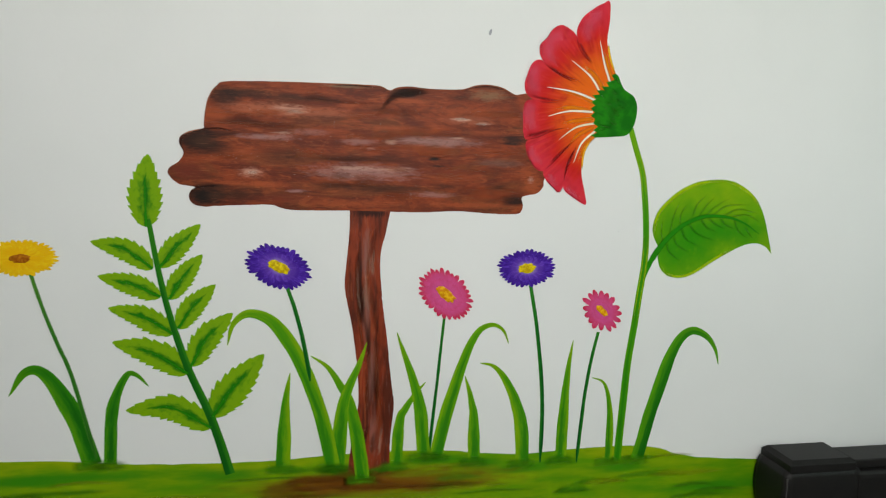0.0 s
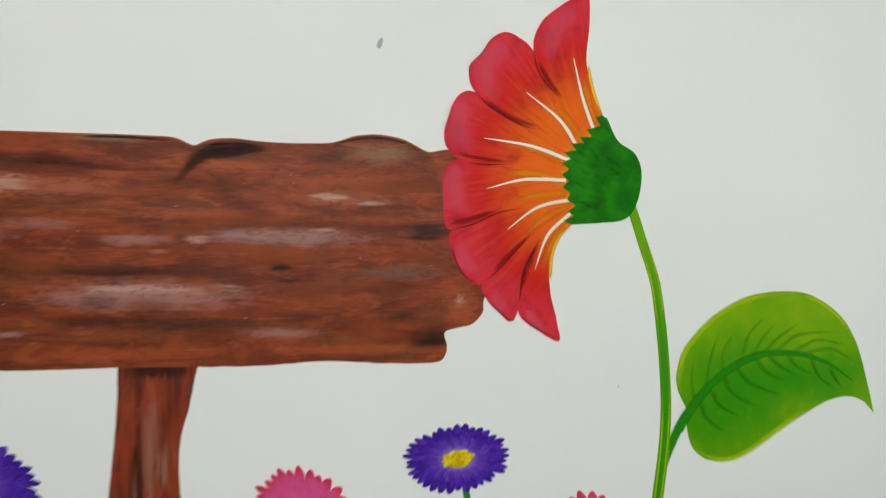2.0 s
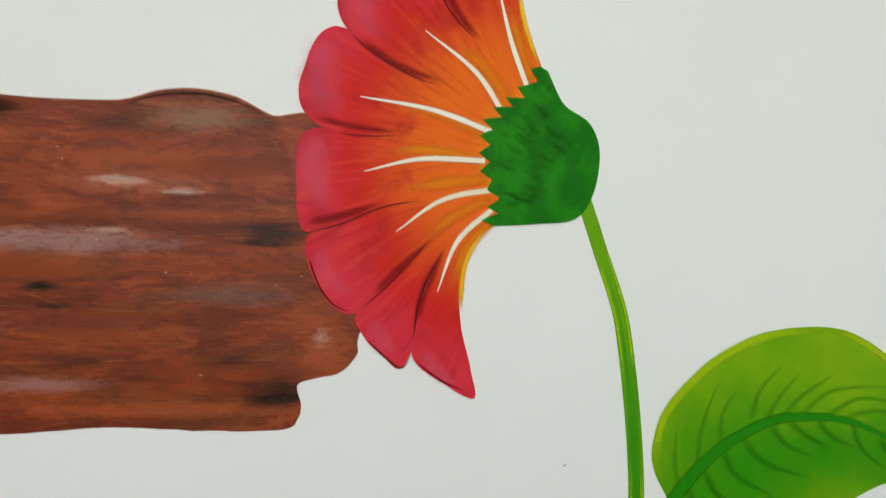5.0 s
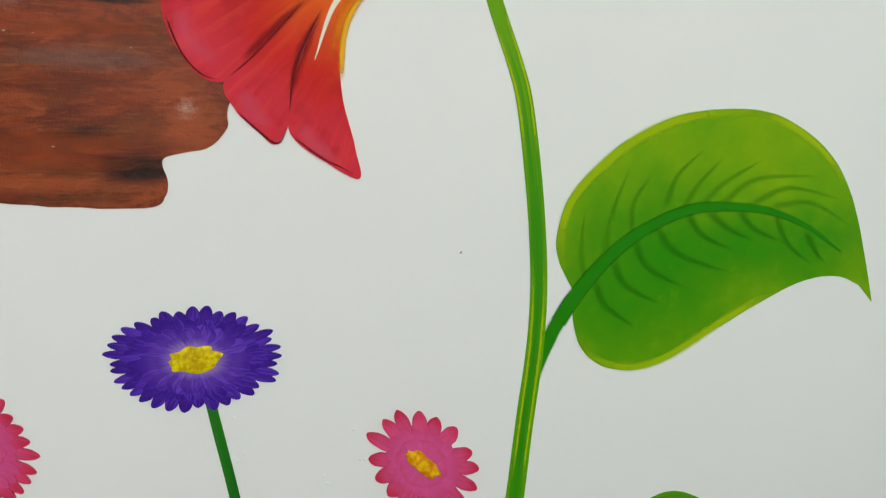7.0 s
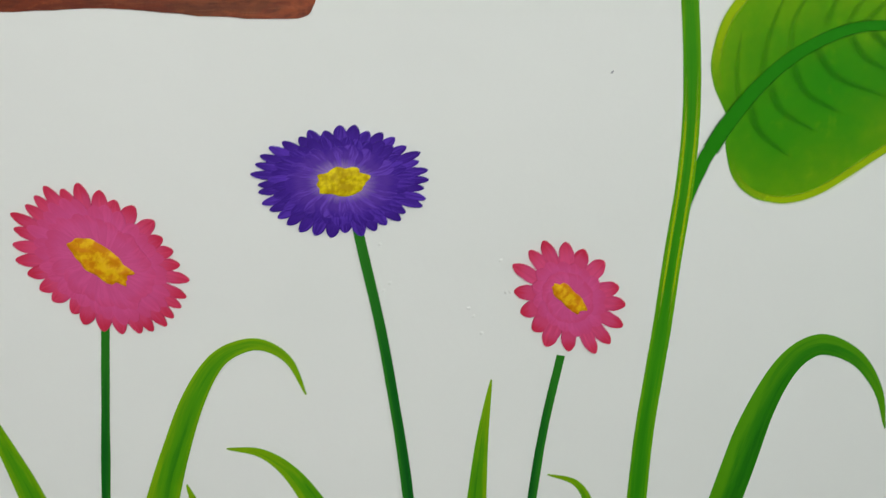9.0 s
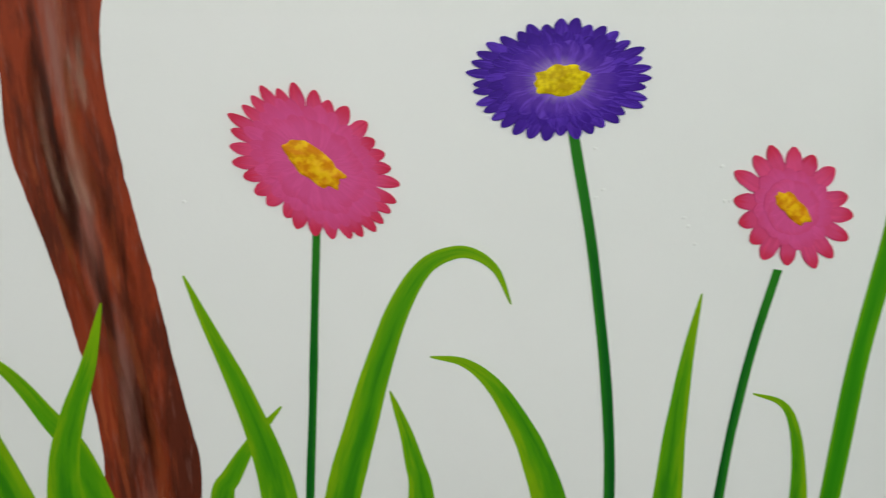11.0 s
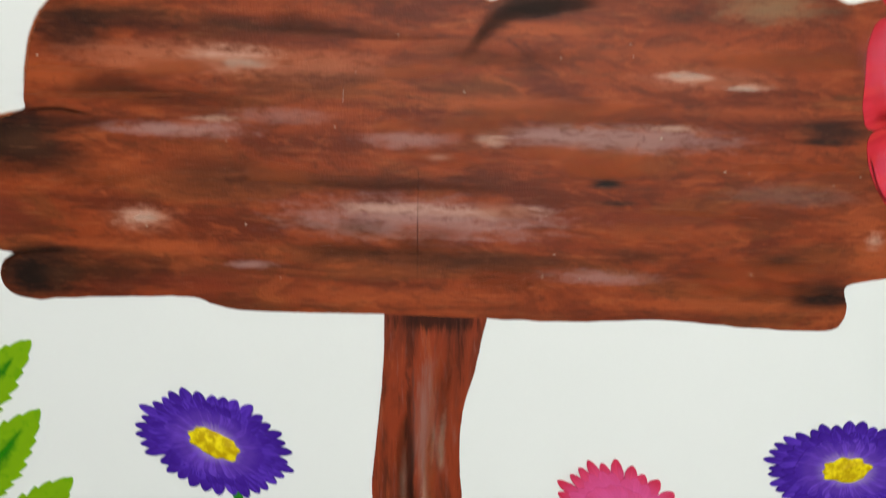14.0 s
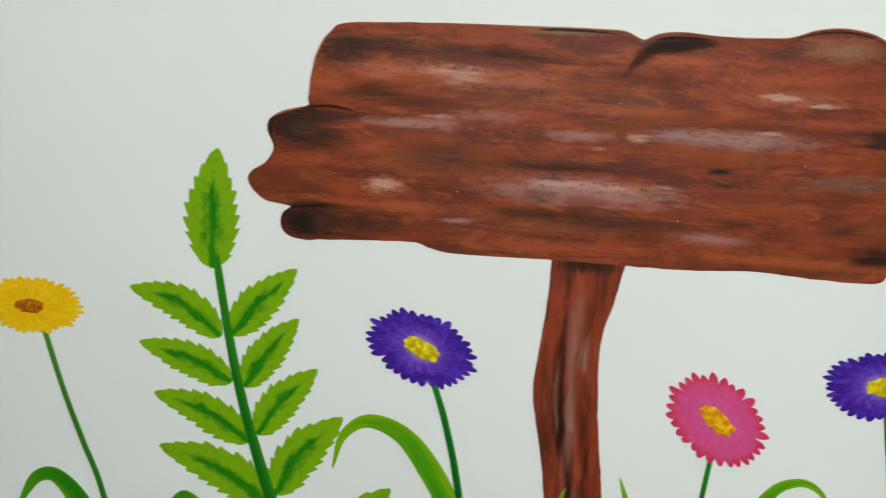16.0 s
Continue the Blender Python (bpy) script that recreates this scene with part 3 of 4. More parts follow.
# ---- the mural: signboard ----
def signboard():
    sign = thing("painted_signboard", (-0.207, 0, 0.639), "painted rustic brown wooden signboard on a crooked post", "mural painting")
    left = (*((-0.269, 1.394), (-0.27, 1.323), (-0.278, 1.235)), *((-0.281, 1.185), (-0.272, 1.13), (-0.259, 1.068), (-0.249, 0.995), (-0.241, 0.927), (-0.24, 0.832)), *((-0.256, 0.735), (-0.268, 0.637)))
    right = (*((-0.146, 0.63), (-0.147, 0.73)), *((-0.138, 0.835), (-0.143, 0.879), (-0.153, 0.956), (-0.16, 1.024), (-0.169, 1.088), (-0.176, 1.137), (-0.182, 1.208)), *((-0.184, 1.23), (-0.182, 1.282), (-0.17, 1.332), (-0.158, 1.397)))
    part("post", coat(shaky([*curve_through(left, 6), *curve_through(right, 6)], 0.0015, 3.0), 0.0006), POST, sign, "dark brown crooked post with vertical grain")
    rng = random.Random(5)
    for i in range(46):
        k = rng.uniform(0.22, 0.78)
        z = rng.uniform(0.72, 1.33)
        def across(zz):
            lo = min(left, key=lambda p: abs(p[1] - zz))[0]
            hi = min(right, key=lambda p: abs(p[1] - zz))[0]
            return lo + (hi - lo) * k
        run = rng.uniform(0.03, 0.08)
        kind = rng.random()
        paint = UMBER_THIN if kind < 0.5 else SIENNA if kind < 0.88 else PALE
        zs = (max(z - run, 0.66), z, min(z + run, 1.37))
        xs = [sum(across(q + d) for d in (-0.04, -0.02, 0, 0.02, 0.04)) / 5 for q in zs]
        part("brush_stroke", ribbon(tuple(zip(xs, zs)), brush(rng.uniform(0.004, 0.010)), 0.00065 + i * 0.000002, 6, 0, i), paint, sign)
    for k, (dx, dz, paint) in enumerate(((-0.03, 0.0, EARTH), (0.03, -0.006, EARTH), (0.0, -0.012, EARTH), (0.05, 0.004, SMEAR))):
        bx, bz = (-0.207, 0.637)
        part("root_smear", ribbon(((bx + dx - 0.07, bz + dz), (bx + dx, bz + dz + 0.004), (bx + dx + 0.07, bz + dz)), brush(0.018), 0.0007 + k * 0.00003, 6, 0, k + 40), paint, sign)
    top = ((-0.646, 1.614), (-0.64, 1.653), (-0.63, 1.685), (-0.613, 1.709), (-0.589, 1.721), (-0.475, 1.726), (-0.335, 1.727), (-0.226, 1.728), (-0.188, 1.725), (-0.165, 1.716), (-0.146, 1.725), (-0.107, 1.729), (-0.052, 1.725), (0.031, 1.728), (0.066, 1.739), (0.108, 1.744), (0.147, 1.737), (0.184, 1.72))
    end = ((0.213, 1.724), (0.263, 1.714), (0.301, 1.645), (0.304, 1.552), (0.279, 1.49), (0.277, 1.468), (0.256, 1.448), (0.216, 1.438), (0.219, 1.416), (0.216, 1.4), (0.2, 1.389), (0.124, 1.389), (0.028, 1.395), (-0.067, 1.39))
    low = ((-0.176, 1.391), (-0.278, 1.392), (-0.414, 1.391), (-0.454, 1.397), (-0.485, 1.405), (-0.606, 1.4), (-0.649, 1.397), (-0.676, 1.404), (-0.686, 1.421), (-0.681, 1.44), (-0.671, 1.448), (-0.707, 1.454), (-0.729, 1.469), (-0.738, 1.486), (-0.73, 1.5), (-0.713, 1.51), (-0.698, 1.534), (-0.708, 1.562), (-0.702, 1.58), (-0.68, 1.59), (-0.648, 1.6))
    outline = shaky(curve_through([*top, *end, *low], 6, True), 0.0012, 5.0)
    board = part("board", coat(outline, 0.0009), BOARD, sign, "weathered brown planks with dark ends and pale highlights")
    rim = [outline[i] for i in range(0, len(outline), 3)]
    for a, b, wide in ((14, 56, 0.0018), (100, 134, 0.0030), (0, 9, 0.0030), (9, 30, 0.0018)):
        part("edge_line", ribbon(rim[a:b], brush(wide), 0.0010, 2), EDGE, board)
    part("crack", ribbon(((-0.049, 1.718), (-0.1, 1.714), (-0.139, 1.708), (-0.163, 1.696), (-0.182, 1.673), (-0.199, 1.649)), lambda u: 0.002 + 0.013 * math.sin(math.pi * min(1, 0.1 + 0.85 * u)) ** 1.4, 0.0011), UMBER, board, "dark wedge-shaped crack")
    rng = random.Random(21)
    for i in range(32):
        x, z, run = rng.uniform(-0.60, 0.17), rng.uniform(1.425, 1.695), rng.uniform(0.03, 0.13)
        a, b = max(x - run, -0.66), min(x + run, 0.24)
        dz = rng.uniform(-0.005, 0.005)
        kind = rng.random()
        paint, wide = (UMBER_THIN, rng.uniform(0.006, 0.018)) if kind < 0.3 else (SIENNA, rng.uniform(0.005, 0.016))
        part("brush_stroke", ribbon(((a, z - dz), ((a + b) / 2, z + rng.uniform(-0.003, 0.003)), (b, z + dz)), brush(wide), 0.00095 + i * 0.000001, 5, 0, i), paint, board)
    part("crack", ribbon(((-0.235, 1.559), (-0.235, 1.492), (-0.234, 1.409)), brush(0.0005), 0.0011), UMBER, board)
    for line, wide in ((((-0.322, 1.724), (-0.252, 1.725), (-0.184, 1.722)), 0.003), (((-0.155, 1.717), (-0.117, 1.722), (-0.058, 1.72)), 0.003), (((0.026, 1.718), (0.063, 1.734), (0.108, 1.739), (0.148, 1.732), (0.188, 1.715)), 0.0018),
                       (((-0.65, 1.597), (-0.614, 1.601), (-0.566, 1.594)), 0.004), (((-0.694, 1.531), (-0.703, 1.56), (-0.696, 1.578), (-0.673, 1.587)), 0.002), (((-0.61, 1.452), (-0.647, 1.45), (-0.673, 1.443), (-0.683, 1.419)), 0.004)):
        part("dark_stroke", ribbon(line, brush(wide), 0.0011), UMBER, board)
    for line, wide in ((((-0.441, 1.651), (-0.415, 1.651), (-0.386, 1.649)), 0.0075), (((-0.539, 1.488), (-0.523, 1.49), (-0.506, 1.488)), 0.0070), (((0.011, 1.648), (0.031, 1.649), (0.06, 1.647)), 0.0050), (((0.071, 1.635), (0.087, 1.637), (0.11, 1.635)), 0.0040)):
        part("brush_stroke", ribbon(line, brush(wide), 0.00118, 8), PALE_CORE, board)
    part("chalk_tick", ribbon(((-0.313, 1.633), (-0.314, 1.606)), brush(0.0006), 0.00115), PALE_CORE, board)


signboard()


# ---- the mural: grass blades ----
def clump(base, label):
    return thing("painted_grass_clump", (base[0], 0, base[1]), label, "mural painting", "painted grass clumps", "thing")


def grass_blade(points, wide, height, paint, parent, hold=0.3):
    x, z = points[0]
    for k, dz in ((0, 0.004), (1, -0.008)):
        part("root_smear", ribbon(((x - 0.055, z + dz - 0.004), (x, z + dz), (x + 0.055, z + dz - 0.006)), brush(0.016), 0.00175 + k * 0.00003, 6, 0, x * 17 + k), SMEAR, parent)
    return part("blade", ribbon(points, tapering(wide, 0.0008, hold), height, 8, 0.0, points[0][0] * 31), paint, parent)


grass_yellow = clump((-0.923, 0.7), "two deep green painted grass blades arching apart")
grass_blade(((-0.944, 0.701), (-0.99, 0.848), (-1.052, 0.952), (-1.099, 0.959), (-1.14, 0.897)), 0.024, 0.0005, BLADE_DEEP, grass_yellow, 0.45)
grass_blade(((-0.9, 0.699), (-0.89, 0.852), (-0.856, 0.94), (-0.83, 0.947), (-0.797, 0.913)), 0.016, 0.0005, BLADE_DEEP, grass_yellow, 0.45)
grass_left = clump((-0.378, 0.66), "bright green painted grass, one long blade arching over")
grass_blade(((-0.308, 0.660), (-0.338, 0.799), (-0.368, 0.893), (-0.393, 0.954), (-0.425, 1.019), (-0.478, 1.087), (-0.537, 1.109), (-0.578, 1.080), (-0.594, 1.022)), 0.0195, 0.0016, BLADE, grass_left, 0.62)
grass_blade(((-0.447, 0.664), (-0.443, 0.790), (-0.439, 0.865), (-0.428, 0.940)), 0.020, 0.0005, BLADE, grass_left)
grass_post_side = clump((-0.263, 0.637), "bright green painted grass crossing the brown post")
grass_blade(((-0.224, 0.620), (-0.236, 0.715), (-0.263, 0.846), (-0.290, 0.899), (-0.326, 0.954), (-0.372, 0.987)), 0.020, 0.0012, BLADE, grass_post_side)
grass_blade(((-0.296, 0.655), (-0.291, 0.750), (-0.282, 0.838), (-0.264, 0.899), (-0.238, 0.960), (-0.217, 1.023)), 0.021, 0.0014, BLADE, grass_post_side)
grass_pink = clump((-0.063, 0.665), "bright green painted grass round the pink daisy stalk")
grass_blade(((-0.128, 0.655), (-0.120, 0.788), (-0.106, 0.821), (-0.079, 0.864), (-0.047, 0.902)), 0.017, 0.0010, BLADE, grass_pink)
grass_blade(((-0.048, 0.682), (-0.057, 0.790), (-0.067, 0.850), (-0.087, 0.920), (-0.111, 0.986), (-0.133, 1.049)), 0.019, 0.0012, BLADE, grass_pink)
grass_blade(((-0.012, 0.676), (0.012, 0.790), (0.039, 0.885), (0.059, 0.953), (0.081, 1.011), (0.106, 1.051), (0.134, 1.066), (0.158, 1.064), (0.180, 1.046), (0.195, 1.010)), 0.0195, 0.0012, BLADE, grass_pink)
grass_small = clump((0.105, 0.658), "short upright bright green painted grass blade")
grass_blade(((0.104, 0.657), (0.098, 0.790), (0.092, 0.828), (0.082, 0.871), (0.068, 0.916)), 0.018, 0.0005, BLADE, grass_small)
grass_low = clump((0.251, 0.644), "bright green painted grass blade curling aside")
grass_blade(((0.253, 0.644), (0.245, 0.750), (0.226, 0.826), (0.206, 0.871), (0.178, 0.919), (0.147, 0.946), (0.111, 0.954)), 0.021, 0.0005, BLADE, grass_low)
grass_pair = clump((0.45, 0.64), "slender and curled bright green painted grass blades")
grass_blade(((0.372, 0.648), (0.374, 0.750), (0.376, 0.830), (0.380, 0.900), (0.385, 0.958), (0.393, 1.016)), 0.0175, 0.0005, BLADE, grass_pair)
grass_blade(((0.527, 0.636), (0.526, 0.740), (0.520, 0.812), (0.508, 0.862), (0.491, 0.888), (0.459, 0.900)), 0.012, 0.0005, BLADE, grass_pair)
grass_right = clump((0.623, 0.635), "deep green painted grass blade arching over")
grass_blade(((0.621, 0.635), (0.651, 0.765), (0.680, 0.868), (0.705, 0.950), (0.730, 1.004), (0.757, 1.032), (0.787, 1.038), (0.828, 1.018), (0.858, 0.978), (0.872, 0.930)), 0.0205, 0.0005, BLADE_DEEP, grass_right, 0.5)


# ---- the mural: daisies ----
def petal_mesh(name, slim, tip=0.6):
    """One brush-stroke petal of length 1 along x, half a unit wide at most."""
    bm = ribbon([(0, 0), (0.4, 0), (0.7, 0), (0.86, 0), (0.95, 0), (1, 0)], lambda u: 0.5 * (0.3 + 0.7 * min(1, u * slim)) * max(0.0, 1 - max(0, (u - tip) / (1 - tip)) ** 2) ** 0.6, 0.001, 5)
    me = bpy.data.meshes.new(name)
    bm.to_mesh(me)
    bm.free()
    return me


def daisy(label, centre, a, b, tilt, count, paint, eye, eye_paint, stalk, stalk_wide, stalk_paint, seed, inner, rings=(1.0, 0.82, 0.66), fat=1.06, tip=0.76):
    """A daisy seen aslant: a and b its half axes, tilt in degrees, eye the half axes and tilt of its centre."""
    rng = random.Random(seed)
    flower = thing("painted_daisy", (stalk[0][0], 0, stalk[0][1]), label, "mural painting", "painted daisies")
    part("stalk", ribbon(stalk, lambda u: stalk_wide * (1.1 - 0.25 * u) * min(1, 0.35 + 6 * u), 0.0011 if seed != 2 else 0.0017, 8, 0, seed), stalk_paint, flower)
    outer, inside = petal_mesh("petal", 1.1, tip), petal_mesh("petal", 1.1, tip)
    outer.materials.append(paint)
    inside.materials.append(inner)
    ct, st = math.cos(radians(tilt)), math.sin(radians(tilt))
    for ring, (share, spread) in enumerate(zip(rings, (1.0, 1.1, 1.2))):
        for i in range(count):
            th = 2 * math.pi * (i + 0.5 * ring + rng.uniform(-0.15, 0.15)) / count
            reach = share * rng.uniform(0.93, 1.04)
            ex, ez = a * math.cos(th) * reach, b * math.sin(th) * reach
            ex, ez = ex * ct - ez * st, ex * st + ez * ct
            ob = new("petal", inside if ring == 2 or (ring and inner is PINK_IN) else outer)
            ob.parent = flower
            ob.location = (centre[0] - flower.location.x, -0.0006 - ring * 0.0007 - i * 0.000012, centre[1] - flower.location.z)
            ob.rotation_euler = (0, -math.atan2(ez, ex), 0)
            length = math.hypot(ex, ez)
            # the width follows the ellipse's own crowding
            wide = 2 * math.pi * a * b / length / count * 0.98 * spread * fat * reach
            ob.scale = (length, 1, wide)
    bm = bmesh.new()
    ea, eb, et = eye
    ce, se = math.cos(radians(et)), math.sin(radians(et))
    bmesh.ops.create_grid(bm, x_segments=26, y_segments=26, size=1)
    for v in bm.verts:
        x, y = v.co.x, v.co.y
        x, y = x * math.sqrt(1 - y * y / 2), y * math.sqrt(1 - x * x / 2)
        r = math.hypot(x, y)
        k = 1 + 0.25 * noise.noise((x * 2.6, y * 2.6, seed * 3.7))
        lump = 0.5 + 0.5 * noise.noise((x * 4.2 * ea / 0.03, y * 4.2 * eb / 0.03, seed + 0.5))
        px, pz = x * ea * k, y * eb * k
        v.co = (centre[0] + px * ce - pz * se, -0.0028 - (0.0035 * lump + 0.001) * max(0, 1 - r ** 4) + (0.006 if r > 0.985 else 0), centre[1] + px * se + pz * ce)
    for f in bm.faces:
        f.smooth = True
    bmesh.ops.recalc_face_normals(bm, faces=bm.faces)
    part("centre", bm, eye_paint, flower, "thick dabs of yellow paint")
    return flower


daisy("purple painted daisy with a yellow centre beside the post", (-0.458, 1.237), 0.091, 0.058, -20, 34, PURPLE, (0.031, 0.0155, -24), POLLEN, ((-0.373, 0.915), (-0.379, 0.956), (-0.396, 1.045), (-0.416, 1.122), (-0.438, 1.187)), 0.0058, STALK, 2, PURPLE_IN)
daisy("purple painted daisy with a yellow centre on a tall stalk", (0.239, 1.233), 0.088, 0.055, 1, 36, PURPLE, (0.027, 0.0145, 5), POLLEN, (*((0.308, 0.64),), *((0.308, 0.781), (0.301, 0.888), (0.288, 0.993), (0.272, 1.091), (0.252, 1.189))), 0.0060, STALK, 3, PURPLE_IN)
daisy("large pink painted daisy with an ochre centre", (0.004, 1.157), 0.092, 0.063, -42, 30, PINK, (0.034, 0.0155, -40), OCHRE, ((-0.033, 0.68), (-0.022, 0.81), (-0.013, 0.912), (-0.006, 1.001), (0.002, 1.096)), 0.0045, STALK, 4, PINK_IN, (1.0, 0.80, 0.62), 1.0, 0.73)
daisy("small pink painted daisy with separate petals", (0.476, 1.105), 0.072, 0.055, -48, 16, PINK, (0.026, 0.010, -42), OCHRE, (*((0.424, 0.634),), *((0.433, 0.776), (0.441, 0.869), (0.453, 0.956), (0.47, 1.04))), 0.0054, STALK, 5, PINK_IN, (1.0, 0.66, 0.45), 0.84, 0.64)
daisy("orange-yellow painted daisy with a brown centre", (-1.095, 1.259), 0.088, 0.048, 2, 36, ORANGE, (0.026, 0.0125, 3), RUST, (*((-0.934, 0.716),), *((-0.985, 0.939), (-1.016, 1.029), (-1.046, 1.117), (-1.076, 1.226))), 0.0052, STALK_PALE, 6, ORANGE)


# ---- the mural: fern ----
def fern():
    plant = thing("painted_fern", (-0.59, 0, 0.655), "bright green painted fern spray with toothed leaflets", "mural painting")
    part("stem", ribbon(((-0.59, 0.655), (-0.637, 0.815), (-0.7, 0.971), (-0.754, 1.166), (-0.788, 1.363)), lambda u: 0.0130 * (1 - 0.55 * u), 0.0014, 8, 0, 3), FERN_STEM, plant)
    sprays = (((-0.78, 1.232), (-0.841, 1.28), (-0.929, 1.303)), ((-0.762, 1.157), (-0.83, 1.189), (-0.915, 1.213)), ((-0.733, 1.056), (-0.805, 1.102), (-0.892, 1.128)), ((-0.697, 0.946), (-0.779, 1.003), (-0.885, 1.036)), ((-0.639, 0.791), (-0.739, 0.851), (-0.857, 0.848)),
              ((-0.763, 1.235), (-0.723, 1.286), (-0.659, 1.35)), ((-0.741, 1.15), (-0.71, 1.203), (-0.655, 1.27)), ((-0.72, 1.07), (-0.683, 1.127), (-0.623, 1.189)), ((-0.689, 0.966), (-0.648, 1.041), (-0.58, 1.111)), ((-0.636, 0.821), (-0.584, 0.896), (-0.498, 0.995)), ((-0.793, 1.342), (-0.794, 1.441), (-0.785, 1.529)))
    for i, line in enumerate(sprays):
        size = (Vector(line[0]) - Vector(line[2])).length
        wide = size * (0.165 if i == 4 else 0.178 if i < 5 else 0.192 if i < 10 else 0.22)
        leaf = part("leaflet", ribbon(line, lambda u, w=wide: w * (max(0.0, math.sin(math.pi * min(1, u ** 0.72))) ** 0.75 + 0.02), 0.0012, 36, 9, i * 1.7), LEAFLET, plant)
        part("midrib", ribbon([Vector(line[0]), Vector(line[1]), Vector(line[1]).lerp(Vector(line[2]), 0.45)], tapering(0.0050), 0.0015, 8, 0, i), RIB, leaf)


fern()


# ---- the mural: big red flower ----
def red_flower():
    root = (0.558, 0.638)
    flower = thing("painted_red_flower", (root[0], 0, root[1]), "large red and orange painted flower nodding over the signboard", "mural painting")
    part("stem", ribbon((*((0.556, 0.633), (0.562, 0.778)), *((0.569, 0.926), (0.579, 1.023)), *((0.584, 1.063), (0.593, 1.151), (0.601, 1.23), (0.603, 1.3), (0.599, 1.369)), *((0.591, 1.439), (0.581, 1.5), (0.571, 1.535), (0.552, 1.585), (0.543, 1.61), (0.528, 1.65))), lambda u: 0.0125 - 0.0042 * u, 0.0010, 6, 0, 8), STEM, flower, "long curved green stem")
    for dx, paint in ((-0.0062, LIME), (0.0058, LIME)):
        part("stem_edge", ribbon([(x + dx, z) for x, z in ((0.584, 1.063), (0.593, 1.151), (0.601, 1.23), (0.603, 1.3), (0.599, 1.369))], brush(0.0024), 0.0012, 8), paint, flower)
        part("stem_edge", ribbon([(x + dx, z + dx * 0.5) for x, z in ((0.591, 1.439), (0.581, 1.5), (0.571, 1.535), (0.552, 1.585), (0.543, 1.61))], brush(0.0022), 0.0012, 8), paint, flower)
    leaf_line = [*curve_through(((0.644, 1.294), (0.625, 1.332), (0.622, 1.361), (0.634, 1.4), (0.664, 1.436), (0.702, 1.466), (0.75, 1.489), (0.803, 1.499), (0.862, 1.498), (0.912, 1.478), (0.95, 1.448), (0.976, 1.41), (0.995, 1.362), (1.02, 1.277)), 6),
                 *curve_through(((1.0, 1.298), (0.97, 1.309), (0.926, 1.304), (0.868, 1.277), (0.812, 1.245), (0.762, 1.215), (0.72, 1.203), (0.68, 1.21), (0.655, 1.231), (0.645, 1.26), (0.643, 1.28)), 6)]
    leaf = part("leaf", coat(shaky(leaf_line, 0.0006, 2.0), 0.0009), LEAF, flower, "broad heart-shaped green leaf with dark veins")
    middle = Vector((0.80, 1.35))
    inner = [Vector(p) + (middle - Vector(p)).normalized() * 0.0045 for p in leaf_line]
    for a, b, wide in ((3, 52, 0.0085), (46, 68, 0.006), (94, 134, 0.0075)):
        part("leaf_edge", ribbon(inner[a:b:3], brush(wide), 0.0011, 4, 0, a), LIME, leaf, "yellow-green rim")
    part("leaf_stalk", ribbon(((0.598, 1.196), (0.608, 1.222), (0.623, 1.255), (0.644, 1.289)), lambda u: 0.0105 - 0.0005 * u, 0.00098, 6), RIB, leaf)
    part("midrib", ribbon(((0.627, 1.262), (0.643, 1.288), (0.68, 1.332), (0.725, 1.366), (0.785, 1.389), (0.863, 1.388), (0.92, 1.370), (0.972, 1.338)), lambda u: 0.0105 * (1 - u) ** 0.7 + 0.001, 0.0013, 10), RIB, leaf)
    def reach_in(line):
        """Carry a vein back under the midrib and a little on towards the rim."""
        a, b, d = (Vector(p) for p in line)
        return (a + (a - b) * 0.45, a, b, d + (d - b) * 0.35)

    for line in (((0.655, 1.315), (0.65, 1.344), (0.652, 1.378)), ((0.679, 1.348), (0.685, 1.386), (0.7, 1.427)), ((0.708, 1.37), (0.71, 1.398), (0.726, 1.422)), ((0.749, 1.398), (0.76, 1.427), (0.785, 1.451)), ((0.771, 1.394), (0.787, 1.419), (0.81, 1.443)),
                 ((0.791, 1.394), (0.818, 1.419), (0.857, 1.442)), ((0.82, 1.398), (0.858, 1.423), (0.924, 1.426)), ((0.856, 1.396), (0.9, 1.413), (0.957, 1.401)), ((0.888, 1.393), (0.93, 1.395), (0.97, 1.374))):
        part("vein", ribbon(reach_in(line), tapering(0.0075), 0.0012, 6), VEIN, leaf)
    for line in (((0.67, 1.304), (0.682, 1.279), (0.714, 1.257)), ((0.691, 1.324), (0.707, 1.3), (0.743, 1.283)), ((0.715, 1.347), (0.732, 1.32), (0.773, 1.301)), ((0.74, 1.364), (0.766, 1.337), (0.821, 1.319)), ((0.777, 1.378), (0.796, 1.357), (0.828, 1.344)),
                 ((0.803, 1.382), (0.827, 1.365), (0.855, 1.353)), ((0.841, 1.382), (0.858, 1.365), (0.887, 1.353)), ((0.885, 1.38), (0.901, 1.348), (0.932, 1.326)), ((0.927, 1.356), (0.938, 1.339), (0.951, 1.326))):
        part("vein", ribbon(reach_in(line), tapering(0.0090), 0.0012, 6), VEIN_DEEP, leaf)
    def petal(line, layer):
        part("petal", coat(shaky(curve_through(line, 8, True), 0.0005, layer + 4.0), 0.0012 + 0.0001 * layer), RED, flower)

    petal(((0.448, 1.729), (0.362, 1.857), (0.354, 1.89), (0.356, 1.914), (0.37, 1.941), (0.396, 1.963), (0.427, 1.982), (0.446, 1.986), (0.449, 1.94), (0.445, 1.88), (0.456, 1.835), (0.477, 1.78)), 1)
